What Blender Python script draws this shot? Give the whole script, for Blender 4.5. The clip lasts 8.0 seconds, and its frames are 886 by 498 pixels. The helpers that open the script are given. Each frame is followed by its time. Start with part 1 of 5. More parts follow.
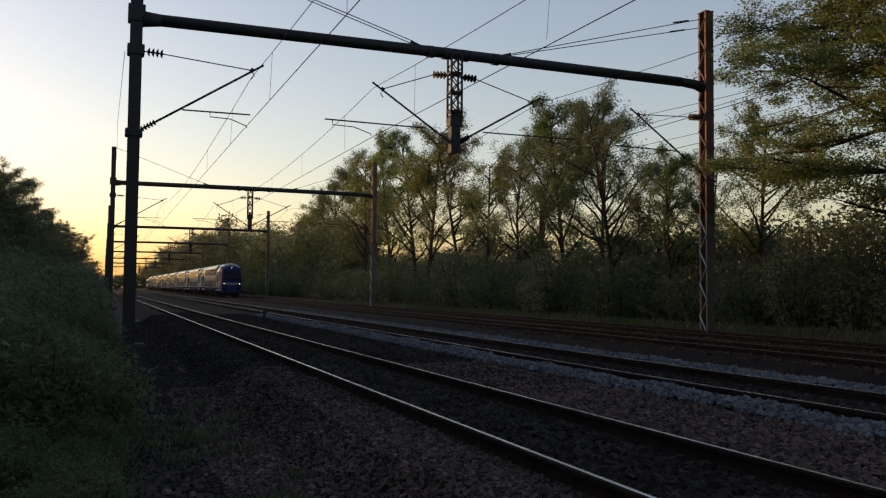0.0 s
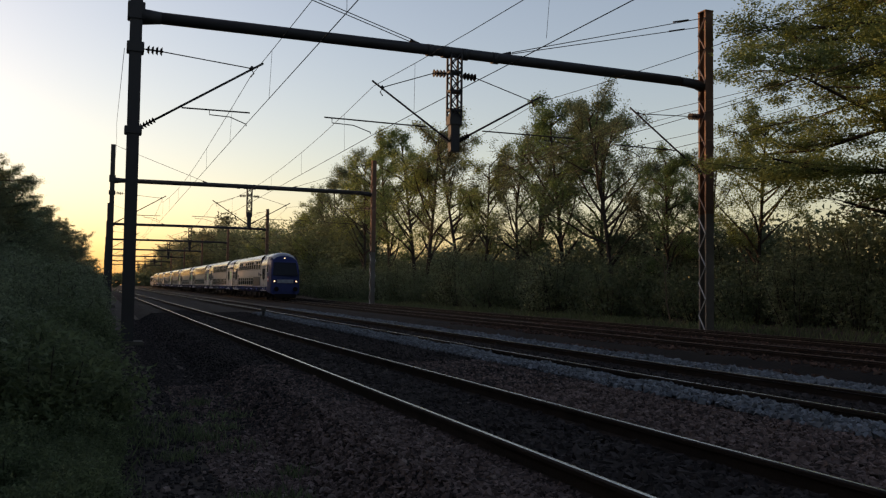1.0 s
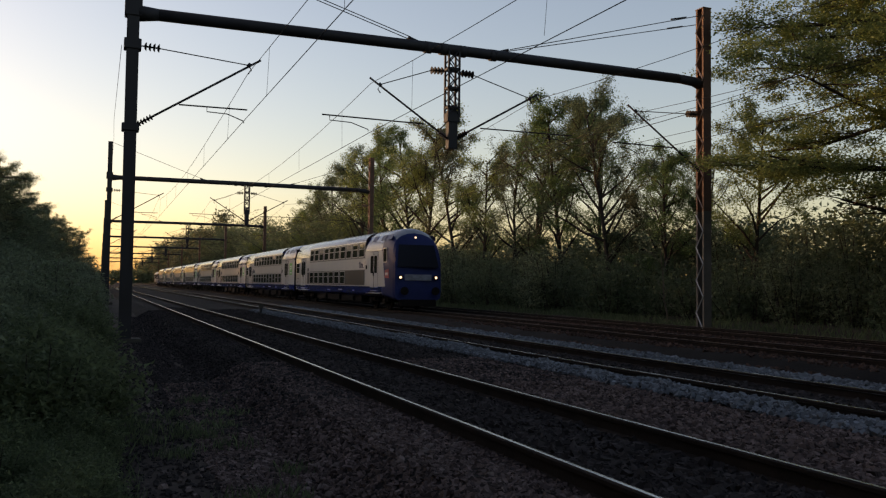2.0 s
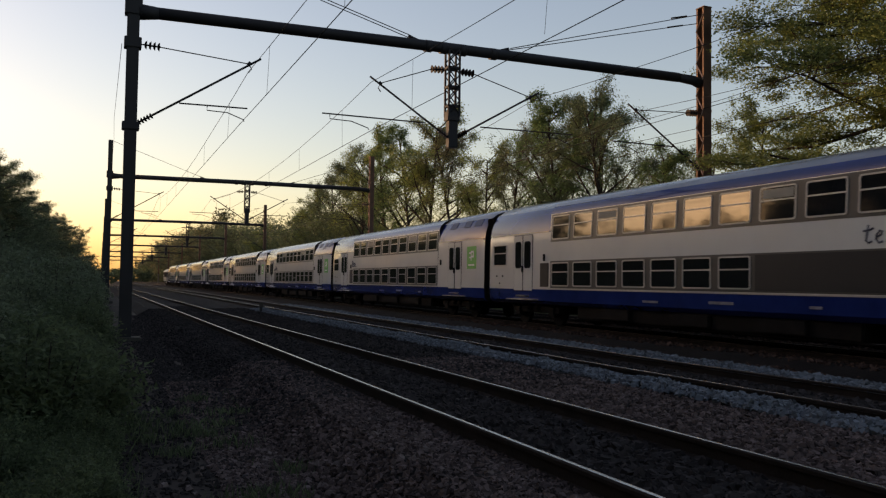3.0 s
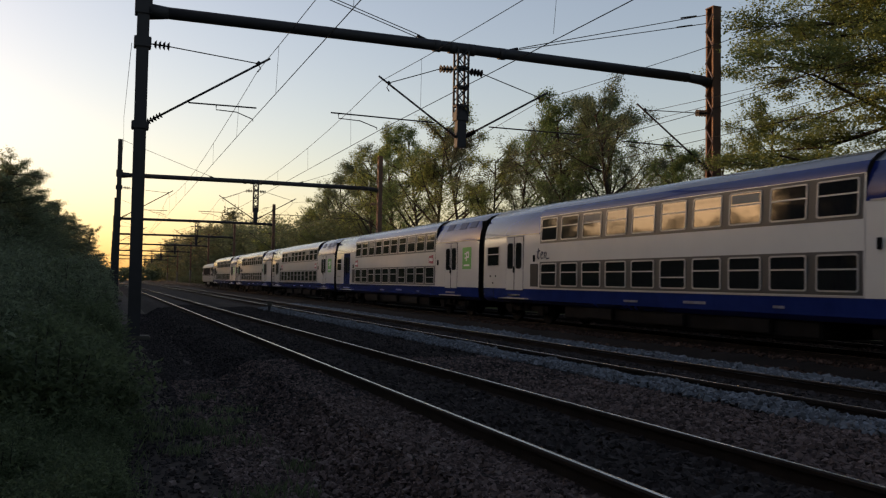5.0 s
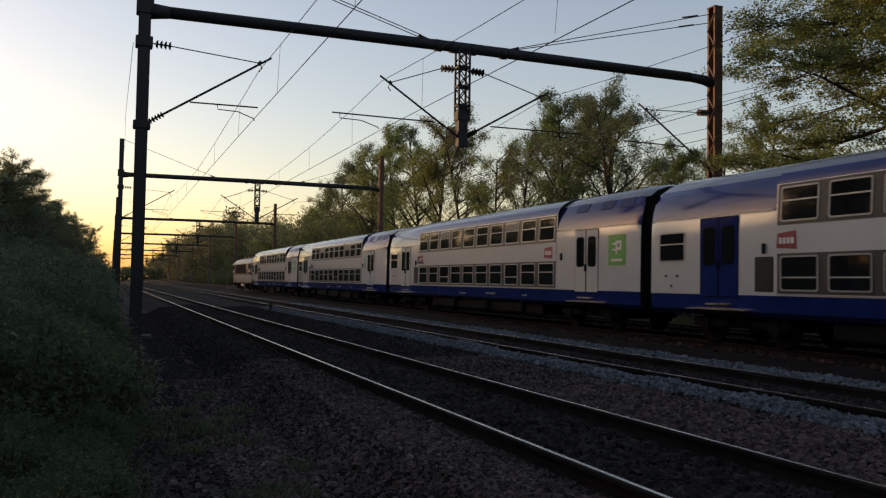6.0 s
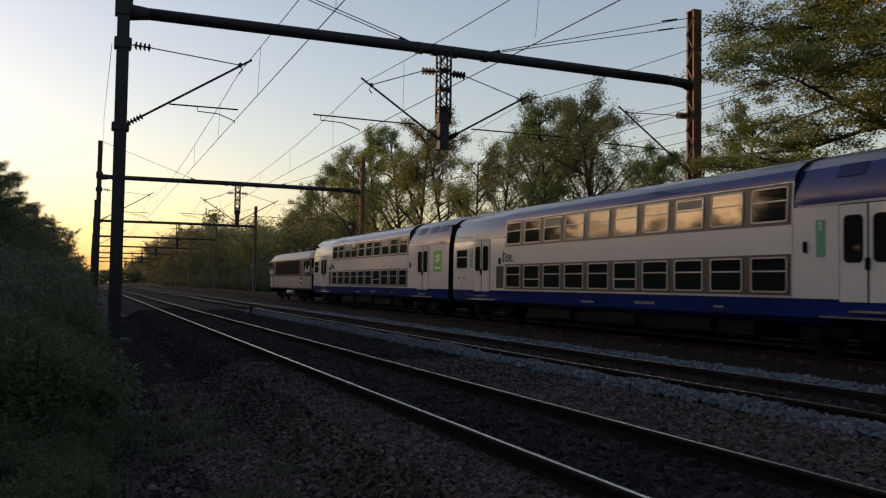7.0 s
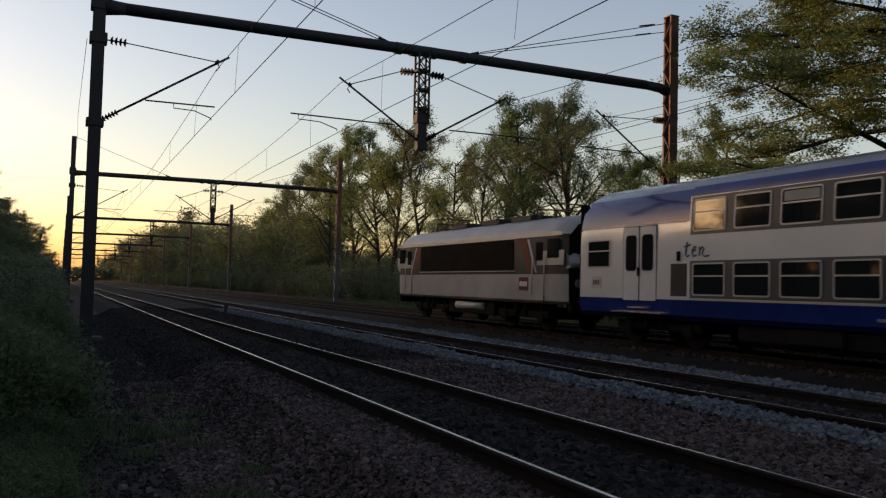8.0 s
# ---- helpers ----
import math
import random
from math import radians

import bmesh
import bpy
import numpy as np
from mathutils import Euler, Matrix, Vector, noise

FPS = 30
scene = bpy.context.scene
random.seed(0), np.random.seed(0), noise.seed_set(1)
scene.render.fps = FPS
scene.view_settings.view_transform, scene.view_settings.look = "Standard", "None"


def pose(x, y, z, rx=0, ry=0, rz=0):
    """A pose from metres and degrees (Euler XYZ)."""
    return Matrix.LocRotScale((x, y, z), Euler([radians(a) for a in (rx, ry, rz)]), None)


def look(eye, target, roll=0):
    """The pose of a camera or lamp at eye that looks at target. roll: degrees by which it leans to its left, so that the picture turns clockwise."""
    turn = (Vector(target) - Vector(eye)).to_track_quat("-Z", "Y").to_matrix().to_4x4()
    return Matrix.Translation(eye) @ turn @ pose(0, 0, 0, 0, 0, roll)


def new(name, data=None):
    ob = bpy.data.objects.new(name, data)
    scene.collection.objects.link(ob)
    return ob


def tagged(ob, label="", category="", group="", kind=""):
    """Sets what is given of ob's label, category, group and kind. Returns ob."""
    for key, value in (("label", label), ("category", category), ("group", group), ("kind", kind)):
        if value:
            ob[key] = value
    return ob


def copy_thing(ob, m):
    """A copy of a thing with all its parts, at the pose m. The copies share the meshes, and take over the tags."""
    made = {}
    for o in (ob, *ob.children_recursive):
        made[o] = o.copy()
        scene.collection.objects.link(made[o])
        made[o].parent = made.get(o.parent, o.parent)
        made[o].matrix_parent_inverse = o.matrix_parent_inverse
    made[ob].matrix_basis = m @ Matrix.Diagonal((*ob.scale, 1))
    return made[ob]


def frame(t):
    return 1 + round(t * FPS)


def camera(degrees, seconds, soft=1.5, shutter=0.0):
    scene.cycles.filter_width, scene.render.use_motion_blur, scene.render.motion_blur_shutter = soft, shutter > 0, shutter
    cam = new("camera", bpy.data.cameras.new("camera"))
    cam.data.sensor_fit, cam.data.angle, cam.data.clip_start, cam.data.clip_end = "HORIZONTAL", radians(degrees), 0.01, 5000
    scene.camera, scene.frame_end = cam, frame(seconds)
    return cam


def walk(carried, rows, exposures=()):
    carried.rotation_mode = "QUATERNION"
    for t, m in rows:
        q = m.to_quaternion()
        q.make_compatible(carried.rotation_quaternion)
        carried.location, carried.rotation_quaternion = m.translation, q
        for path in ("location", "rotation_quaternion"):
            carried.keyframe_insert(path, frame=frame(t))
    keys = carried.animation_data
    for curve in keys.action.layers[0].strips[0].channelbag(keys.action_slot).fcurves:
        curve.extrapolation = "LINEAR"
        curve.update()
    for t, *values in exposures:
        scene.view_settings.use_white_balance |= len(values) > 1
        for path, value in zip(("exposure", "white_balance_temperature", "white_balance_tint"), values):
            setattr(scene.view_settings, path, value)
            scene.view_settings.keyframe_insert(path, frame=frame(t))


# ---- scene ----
# ---------------------------------------------------------------- camera
EYE = (0.0, 0.0, 1.23)
cam = camera(55.2, 8.0, soft=1.25, shutter=0.05)
TURNS = [
    (0.0, 92.796, -0.500, -21.815), (0.5, 92.737, -0.601, -21.851), (1.0, 92.708, -0.670, -21.879),
    (1.5, 92.603, -0.653, -22.028), (3.0, 92.443, -0.720, -22.027), (3.5, 92.413, -0.750, -22.054),
    (4.0, 92.375, -0.721, -21.934), (4.5, 92.426, -0.845, -21.652), (6.0, 92.391, -0.945, -21.396),
    (6.5, 92.331, -0.875, -21.873), (7.0, 92.574, -0.801, -22.653), (7.5, 92.620, -0.879, -22.927),
    (8.0, 92.665, -1.402, -24.266)]
walk(cam, [(t, pose(*EYE, a, b, c)) for t, a, b, c in TURNS], exposures=[(0.0, 1.42, 9600, 32), (8.0, 1.42, 9600, 32)])

# ---------------------------------------------------------------- world and sun
SUN_AZIMUTH, SUN_ELEVATION = -48.0, 6.0      # degrees from +Y (clockwise), above the horizon
world = bpy.data.worlds.new("evening_sky")
scene.world = world
world.use_nodes = True
wn = world.node_tree
sky = wn.nodes.new("ShaderNodeTexSky")
sky.sky_type, sky.sun_disc = "NISHITA", False
sky.sun_elevation, sky.sun_rotation = radians(SUN_ELEVATION), radians(SUN_AZIMUTH)
sky.air_density, sky.dust_density, sky.ozone_density = 1.05, 1.5, 2.6
wn.nodes["Background"].inputs["Strength"].default_value = 0.15
wn.links.new(sky.outputs["Color"], wn.nodes["Background"].inputs["Color"])
sun = new("sun", bpy.data.lights.new("sun", "SUN"))
sun.data.energy, sun.data.angle, sun.data.color = 1.1, radians(0.6), (1.0, 0.72, 0.45)
az, el = radians(SUN_AZIMUTH), radians(SUN_ELEVATION)
to_sun = Vector((math.sin(az) * math.cos(el), math.cos(az) * math.cos(el), math.sin(el)))
sun.matrix_world = look(to_sun * 400, (0, 0, 0))


# ---------------------------------------------------------------- materials
def material(name, base, rough=0.7, metal=0.0, vary=0.25, fine=30.0, coarse=1.5, bump=0.0, second=None,
             per_object=0.0, per_island=0.0, coat=0.0, stain=0.0, translucent=0.0, spec=0.5):
    m = bpy.data.materials.new(name)
    m.use_nodes = True
    t = m.node_tree
    N, L = t.nodes, t.links
    b = N["Principled BSDF"]
    b.inputs["Roughness"].default_value = rough
    b.inputs["Metallic"].default_value = metal
    b.inputs["Coat Weight"].default_value = coat
    b.inputs["Specular IOR Level"].default_value = spec
    geo = N.new("ShaderNodeTexCoord")
    n1, n2 = N.new("ShaderNodeTexNoise"), N.new("ShaderNodeTexNoise")
    n1.inputs["Scale"].default_value, n2.inputs["Scale"].default_value = fine, coarse
    n1.inputs["Detail"].default_value, n2.inputs["Detail"].default_value = 3.0, 4.0
    for n in (n1, n2):
        L.new(geo.outputs["Object"], n.inputs["Vector"])
    mix = N.new("ShaderNodeMix")
    mix.data_type = "RGBA"
    dark = tuple(c * (1 - vary) for c in base)
    lite = second if second else tuple(min(1, c * (1 + vary)) for c in base)
    mix.inputs["A"].default_value, mix.inputs["B"].default_value = (*dark, 1), (*lite, 1)
    add = N.new("ShaderNodeMath")
    add.operation = "MULTIPLY_ADD"
    add.inputs[1].default_value = 0.45
    ramp = N.new("ShaderNodeMapRange")
    ramp.inputs["From Min"].default_value, ramp.inputs["From Max"].default_value = 0.35, 0.68
    L.new(n2.outputs["Fac"], ramp.inputs["Value"])
    half = N.new("ShaderNodeMath")
    half.operation = "MULTIPLY"
    half.inputs[1].default_value = 0.55
    L.new(ramp.outputs["Result"], half.inputs[0])
    L.new(n1.outputs["Fac"], add.inputs[0])
    L.new(half.outputs[0], add.inputs[2])
    L.new(add.outputs[0], mix.inputs["Factor"])
    out = mix.outputs["Result"]
    if per_object or per_island:
        if per_object:
            src, amount = N.new("ShaderNodeObjectInfo").outputs["Random"], per_object
        else:
            src, amount = N.new("ShaderNodeNewGeometry").outputs["Random Per Island"], per_island
        hsv = N.new("ShaderNodeHueSaturation")
        rng = N.new("ShaderNodeMapRange")
        rng.inputs["To Min"].default_value, rng.inputs["To Max"].default_value = 1 - amount, 1 + amount
        L.new(src, rng.inputs["Value"])
        L.new(rng.outputs["Result"], hsv.inputs["Value"])
        L.new(out, hsv.inputs["Color"])
        out = hsv.outputs["Color"]
    L.new(out, b.inputs["Base Color"])
    if stain:
        r2 = N.new("ShaderNodeMapRange")
        r2.inputs["To Min"].default_value, r2.inputs["To Max"].default_value = max(0.02, rough - stain), min(1, rough + stain)
        L.new(n2.outputs["Fac"], r2.inputs["Value"])
        L.new(r2.outputs["Result"], b.inputs["Roughness"])
    if bump:
        bp = N.new("ShaderNodeBump")
        bp.inputs["Strength"].default_value, bp.inputs["Distance"].default_value = bump, 0.02
        L.new(n1.outputs["Fac"], bp.inputs["Height"])
        L.new(bp.outputs["Normal"], b.inputs["Normal"])
    if translucent:
        tr = N.new("ShaderNodeBsdfTranslucent")
        L.new(out, tr.inputs["Color"])
        mx = N.new("ShaderNodeMixShader")
        mx.inputs["Fac"].default_value = translucent
        L.new(b.outputs["BSDF"], mx.inputs[1])
        L.new(tr.outputs["BSDF"], mx.inputs[2])
        L.new(mx.outputs["Shader"], N["Material Output"].inputs["Surface"])
    return m


def glow(name, color, strength):
    m = bpy.data.materials.new(name)
    m.use_nodes = True
    b = m.node_tree.nodes["Principled BSDF"]
    b.inputs["Base Color"].default_value = (0.9, 0.9, 0.85, 1)
    b.inputs["Emission Color"].default_value = (*color, 1)
    b.inputs["Emission Strength"].default_value = strength
    return m


M_SOIL = material("soil", (0.044, 0.033, 0.028), 0.95, vary=0.5, fine=14, coarse=0.6, bump=0.6, spec=0.12)
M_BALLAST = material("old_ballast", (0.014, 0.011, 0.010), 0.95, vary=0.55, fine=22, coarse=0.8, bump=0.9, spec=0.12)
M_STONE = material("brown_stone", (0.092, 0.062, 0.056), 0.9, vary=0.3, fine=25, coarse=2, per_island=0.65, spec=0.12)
M_STONE_DARK = material("dark_stone", (0.046, 0.034, 0.031), 0.95, vary=0.3, fine=25, coarse=2, per_island=0.5, spec=0.12)
M_STONE_GREY = material("grey_stone", (0.105, 0.118, 0.130), 0.85, vary=0.2, fine=25, coarse=2, per_island=0.45, spec=0.12)
M_STONE_ONE = material("single_stone", (0.115, 0.084, 0.076), 0.9, vary=0.3, fine=25, coarse=2, per_object=0.6, spec=0.12)
M_STONE_RUST = material("rusty_stone", (0.062, 0.036, 0.028), 0.95, vary=0.35, fine=25, coarse=2, per_island=0.5, spec=0.12)
# Darkest stone tone, used between the rails and further along the beds.
M_STONE_DARKEST = material("darkest_stone", (0.032, 0.026, 0.025), 0.95, vary=0.3, fine=25, coarse=2, per_island=0.5, spec=0.12)
M_RAIL_HEAD = material("polished_rail", (0.55, 0.53, 0.50), 0.26, 1.0, vary=0.08, fine=60, coarse=3)
M_RAIL = material("rusty_rail", (0.022, 0.015, 0.012), 0.9, 0.0, vary=0.4, fine=40, coarse=3, bump=0.3, spec=0.12)
M_RAIL_DULL = material("dull_rail", (0.22, 0.145, 0.11), 0.5, 0.4, vary=0.3, fine=40, coarse=3)
M_SLEEPER = material("sleeper_wood", (0.06, 0.048, 0.04), 0.9, vary=0.4, fine=20, coarse=3, bump=0.5, per_object=0.3, spec=0.12)
M_STEEL_DARK = material("dark_painted_steel", (0.020, 0.020, 0.022), 0.6, 0.0, spec=0.25, vary=0.3, fine=20, coarse=2, stain=0.15)
M_STEEL_RUST = material("rusty_steel", (0.10, 0.050, 0.034), 0.75, 0.2, vary=0.45, fine=14, coarse=1.2, bump=0.2,
                        second=(0.17, 0.09, 0.06))
M_STEEL_GREY = material("galvanised_steel", (0.42, 0.41, 0.40), 0.6, 0.2, vary=0.25, fine=18, coarse=1.5)
M_STEEL_DULL = material("dull_grey_steel", (0.10, 0.090, 0.082), 0.7, 0.2, vary=0.35, fine=14, coarse=1.2)
M_STEEL_LACE = material("brownish_steel", (0.30, 0.20, 0.16), 0.7, 0.2, vary=0.3, fine=14, coarse=1.2)
M_CONCRETE = material("mossy_concrete", (0.06, 0.055, 0.045), 0.9, vary=0.4, fine=10, coarse=2, spec=0.15)
M_TROUGH = material("pale_concrete", (0.22, 0.21, 0.19), 0.9, vary=0.3, fine=10, coarse=2, per_object=0.25, spec=0.15)
M_WIRE = material("copper_wire", (0.022, 0.020, 0.020), 0.7, 0.0, spec=0.1, vary=0.2)
M_INSULATOR = material("brown_porcelain", (0.012, 0.009, 0.010), 0.6, vary=0.2, spec=0.1)
M_BARK = material("bark", (0.042, 0.033, 0.028), 0.9, vary=0.4, fine=12, coarse=1.5, bump=0.6, spec=0.12)
M_STEM = material("pale_stem", (0.15, 0.125, 0.10), 0.85, vary=0.35, fine=14, coarse=2, per_object=0.3, spec=0.12)
M_LEAF = [material("leaf_fresh", (0.088, 0.150, 0.062), 0.6, vary=0.25, fine=0.9, coarse=0.35, per_island=0.28, translucent=0.5, spec=0.2),
          material("leaf_yellow", (0.150, 0.198, 0.070), 0.6, vary=0.25, fine=0.9, coarse=0.35, per_island=0.28, translucent=0.5, spec=0.2),
          material("leaf_dull", (0.094, 0.132, 0.074), 0.65, vary=0.3, fine=0.9, coarse=0.35, per_island=0.28, translucent=0.4, spec=0.2),
          material("leaf_russet", (0.108, 0.120, 0.068), 0.65, vary=0.3, fine=0.9, coarse=0.35, per_island=0.28, translucent=0.4, spec=0.2)]
M_SHRUB = material("shrub_leaf", (0.132, 0.172, 0.104), 0.65, vary=0.35, fine=1.2, coarse=0.4, per_island=0.5, translucent=0.5, spec=0.2)
M_GRASS = material("grass_blade", (0.090, 0.125, 0.064), 0.7, vary=0.3, fine=3, coarse=0.5, per_island=0.4, translucent=0.5, spec=0.2)
M_COACH = material("coach_grey_paint", (0.64, 0.62, 0.57), 0.17, 0.0, vary=0.07, fine=3, coarse=0.7, stain=0.05, spec=0.5, coat=0.25)
M_BLUE = material("coach_blue_paint", (0.008, 0.024, 0.125), 0.13, vary=0.25, fine=5, coarse=0.8, spec=0.30, stain=0.04)
M_CAB_BLUE = material("cab_blue_paint", (0.007, 0.018, 0.080), 0.42, vary=0.25, fine=5, coarse=0.8, spec=0.14)
M_ROOF = material("coach_roof", (0.17, 0.18, 0.20), 0.19, 0.0, vary=0.2, fine=6, coarse=0.8, stain=0.08, spec=0.7)
M_BAND = material("window_band_grey", (0.026, 0.027, 0.029), 0.5, spec=0.2, vary=0.12, fine=6, coarse=1)
M_PILLAR = material("window_pillar_grey", (0.062, 0.063, 0.060), 0.4, spec=0.3, vary=0.12, fine=6, coarse=1)
M_FRAME = material("aluminium_frame", (0.40, 0.39, 0.37), 0.45, 0.3, vary=0.08, fine=20, coarse=2)
M_RUBBER = material("black_rubber", (0.006, 0.006, 0.007), 0.9, spec=0.1, vary=0.3)
M_UNDER = material("grimy_underframe", (0.012, 0.010, 0.009), 0.9, spec=0.1, vary=0.4, fine=8, coarse=1.5)
M_PANE = material("dark_tinted_pane", (0.012, 0.013, 0.014), 0.05, spec=0.5, vary=0.1, fine=2, coarse=0.5)
M_SEAT = material("window_blind", (0.30, 0.27, 0.22), 0.8, vary=0.2)
M_GREEN = material("green_sticker", (0.05, 0.36, 0.055), 0.45, vary=0.1)
M_TEAL = material("teal_sticker", (0.03, 0.30, 0.20), 0.45, vary=0.1)
M_WHITE = material("white_marking", (0.70, 0.70, 0.68), 0.5, vary=0.06)
M_WORN = material("worn_pale_paint", (0.16, 0.17, 0.20), 0.6, vary=0.5, fine=20, coarse=4)
M_INK = material("dark_marking", (0.05, 0.05, 0.07), 0.5, vary=0.1)
M_CARMINE = material("carmine_marking", (0.30, 0.015, 0.035), 0.4, vary=0.15)
M_LOCO_WHITE = material("loco_off_white", (0.29, 0.28, 0.26), 0.4, vary=0.22, fine=5, coarse=0.9, stain=0.1)
M_LOCO_ROOF = material("loco_roof_paint", (0.26, 0.255, 0.245), 0.4, vary=0.25, fine=4, coarse=0.8, stain=0.1, spec=0.5)
M_LOCO_GREY = material("loco_dark_grey", (0.032, 0.029, 0.028), 0.6, spec=0.2, vary=0.2, fine=5, coarse=0.9)
M_LOCO_RED = material("loco_orange_red", (0.13, 0.018, 0.013), 0.6, spec=0.2, vary=0.2, fine=5, coarse=0.9)
M_SCREEN = material("tinted_windscreen", (0.006, 0.008, 0.014), 0.25, spec=0.12, vary=0.1, fine=2, coarse=0.5)
M_STEP = material("worn_step_steel", (0.62, 0.61, 0.58), 0.28, 1.0, vary=0.15, fine=30, coarse=3)
M_LAMP = glow("headlamp_glow", (1.0, 0.82, 0.55), 0.6)


# ---------------------------------------------------------------- mesh helpers
def mesh_of(name, bm, mats):
    me = bpy.data.meshes.new(name)
    bm.normal_update()
    bm.to_mesh(me)
    bm.free()
    for m in (mats if isinstance(mats, (list, tuple)) else [mats]):
        me.materials.append(m)
    return me


def softened(ob, degrees=30):
    """Smooth shading, with edges sharper than that kept."""
    ob.data.polygons.foreach_set("use_smooth", np.ones(len(ob.data.polygons), dtype=bool))
    ob.data.set_sharp_from_angle(angle=radians(degrees))
    return ob


def place(name, me, parent=None, m=None, label=""):
    ob = new(name, me)
    if parent is not None:
        ob.parent = parent
    if m is not None:
        ob.matrix_basis = m
    return tagged(ob, label)


def part(name, bm, mats, parent, label="", m=None):
    return place(name, mesh_of(name, bm, mats), parent, m, label)


def thing(name, label, category, m=None, group="", kind=""):
    ob = new(name)
    ob.empty_display_size = 0.2
    if m is not None:
        ob.matrix_basis = m
    return tagged(ob, label, category, group, kind)


def box(bm, x0, x1, y0, y1, z0, z1, mi=0, bev=0.0):
    v = [bm.verts.new(p) for p in ((x0, y0, z0), (x1, y0, z0), (x1, y1, z0), (x0, y1, z0),
                                   (x0, y0, z1), (x1, y0, z1), (x1, y1, z1), (x0, y1, z1))]
    fs = [bm.faces.new([v[i] for i in q]) for q in ((3, 2, 1, 0), (4, 5, 6, 7), (0, 1, 5, 4), (1, 2, 6, 5), (2, 3, 7, 6), (3, 0, 4, 7))]
    for f in fs:
        f.material_index = mi
    if bev:
        edges = list({e for f in fs for e in f.edges})
        bmesh.ops.bevel(bm, geom=edges, offset=bev, segments=2, affect="EDGES", material=-1)


def ring(p, d, r, n):
    d = Vector(d).normalized()
    a = d.cross((0, 0, 1) if abs(d.z) < 0.9 else (1, 0, 0)).normalized()
    b = d.cross(a)
    return [Vector(p) + r * (math.cos(2 * math.pi * i / n) * a + math.sin(2 * math.pi * i / n) * b) for i in range(n)]


def tube(bm, pts, r, n=8, mi=0, r_end=None, smooth=True):
    pts = [Vector(p) for p in pts]
    loops = []
    for i, p in enumerate(pts):
        d = pts[min(i + 1, len(pts) - 1)] - pts[max(i - 1, 0)]
        k = i / (len(pts) - 1)
        rr = r if r_end is None else r + (r_end - r) * k
        loops.append([bm.verts.new(q) for q in ring(p, d, rr, n)])
    for a, b in zip(loops, loops[1:]):
        for i in range(n):
            f = bm.faces.new((a[i], a[(i + 1) % n], b[(i + 1) % n], b[i]))
            f.smooth, f.material_index = smooth, mi
    for l, s in ((loops[0], -1), (loops[-1], 1)):
        f = bm.faces.new(l[::s])
        f.material_index = mi


def loft(bm, sections, mats, caps=True):
    """Closed cross-sections (lists of points) joined in order; mats: material index for each segment of the section."""
    loops = [[bm.verts.new(p) for p in s] for s in sections]
    n = len(loops[0])
    for a, b in zip(loops, loops[1:]):
        for i in range(n):
            f = bm.faces.new((a[i], b[i], b[(i + 1) % n], a[(i + 1) % n]))
            f.material_index = mats[i]
    if caps:
        for l, s in ((loops[0], 1), (loops[-1], -1)):
            f = bm.faces.new(l[::s])
            f.material_index = mats[-1]


def fast_mesh(name, verts, faces, mats, face_mats=None, smooth=False):
    me = bpy.data.meshes.new(name)
    me.from_pydata(verts, [], faces)
    for m in (mats if isinstance(mats, (list, tuple)) else [mats]):
        me.materials.append(m)
    if face_mats is not None:
        me.polygons.foreach_set("material_index", np.asarray(face_mats, dtype=np.int32))
    if smooth:
        me.polygons.foreach_set("use_smooth", np.ones(len(me.polygons), dtype=bool))
    me.update()
    return me


# ---------------------------------------------------------------- ground and track beds
TRACKS = [(3.85, 0.0), (8.25, 0.0), (15.60, -0.16), (19.40, -0.16)]     # centre x, top of rail z
GAUGE = 1.505


def rise(x, y):
    """The tracks beyond the first one climb gently down the line."""
    return 0.0026 * max(0.0, min(y, 420.0) - 12.0) * min(1.0, max(0.0, (x - 5.0) / 2.5))


def ground_height(x, y):
    keys = [(-4000, 25), (-400, 9), (-60, 4.0), (-20, 2.0), (-8, 0.5), (-3, -0.25), (-1.0, -0.5), (1.2, -0.5), (12, -0.52), (20, -0.42),
            (22, -0.36), (26, -0.15), (40, 0.5), (200, 4), (4000, 25)]
    for (a, za), (b, zb) in zip(keys, keys[1:]):
        if a <= x <= b:
            z = za + (zb - za) * (x - a) / (b - a)
            break
    amp = 0.05 if -3 < x < 22 else 0.22
    return z + rise(x, y) + amp * noise.noise((x * 0.35, y * 0.35, 0.0)) + 0.25 * amp * noise.noise((x * 1.7, y * 1.7, 3.0))


def ground():
    xs = sorted(set([-4000, -1500, -600, -250, -120, -60, -35, -20, -14, -10, -8] + [i * 0.5 for i in range(-14, 53)]
                    + [28, 30, 34, 40, 50, 70, 110, 250, 600, 1500, 4000]))
    ys = [-600, -200, -80, -40, -20, -10, -5] + [i * 0.6 for i in range(0, 60)] + [38, 42, 46, 52, 60, 70, 82, 96, 115, 140, 170, 210, 260, 330,
                                                                                  420, 600, 900, 1500, 2500, 4500]
    verts = [(x, y, ground_height(x, y)) for y in ys for x in xs]
    n = len(xs)
    faces = [(j * n + i, j * n + i + 1, (j + 1) * n + i + 1, (j + 1) * n + i) for j in range(len(ys) - 1) for i in range(n - 1)]
    ob = new("ground", fast_mesh("ground", verts, faces, M_SOIL, smooth=True))
    return tagged(ob, "dark brown trackside soil with gravel and sparse weeds", "ground", kind="structure")


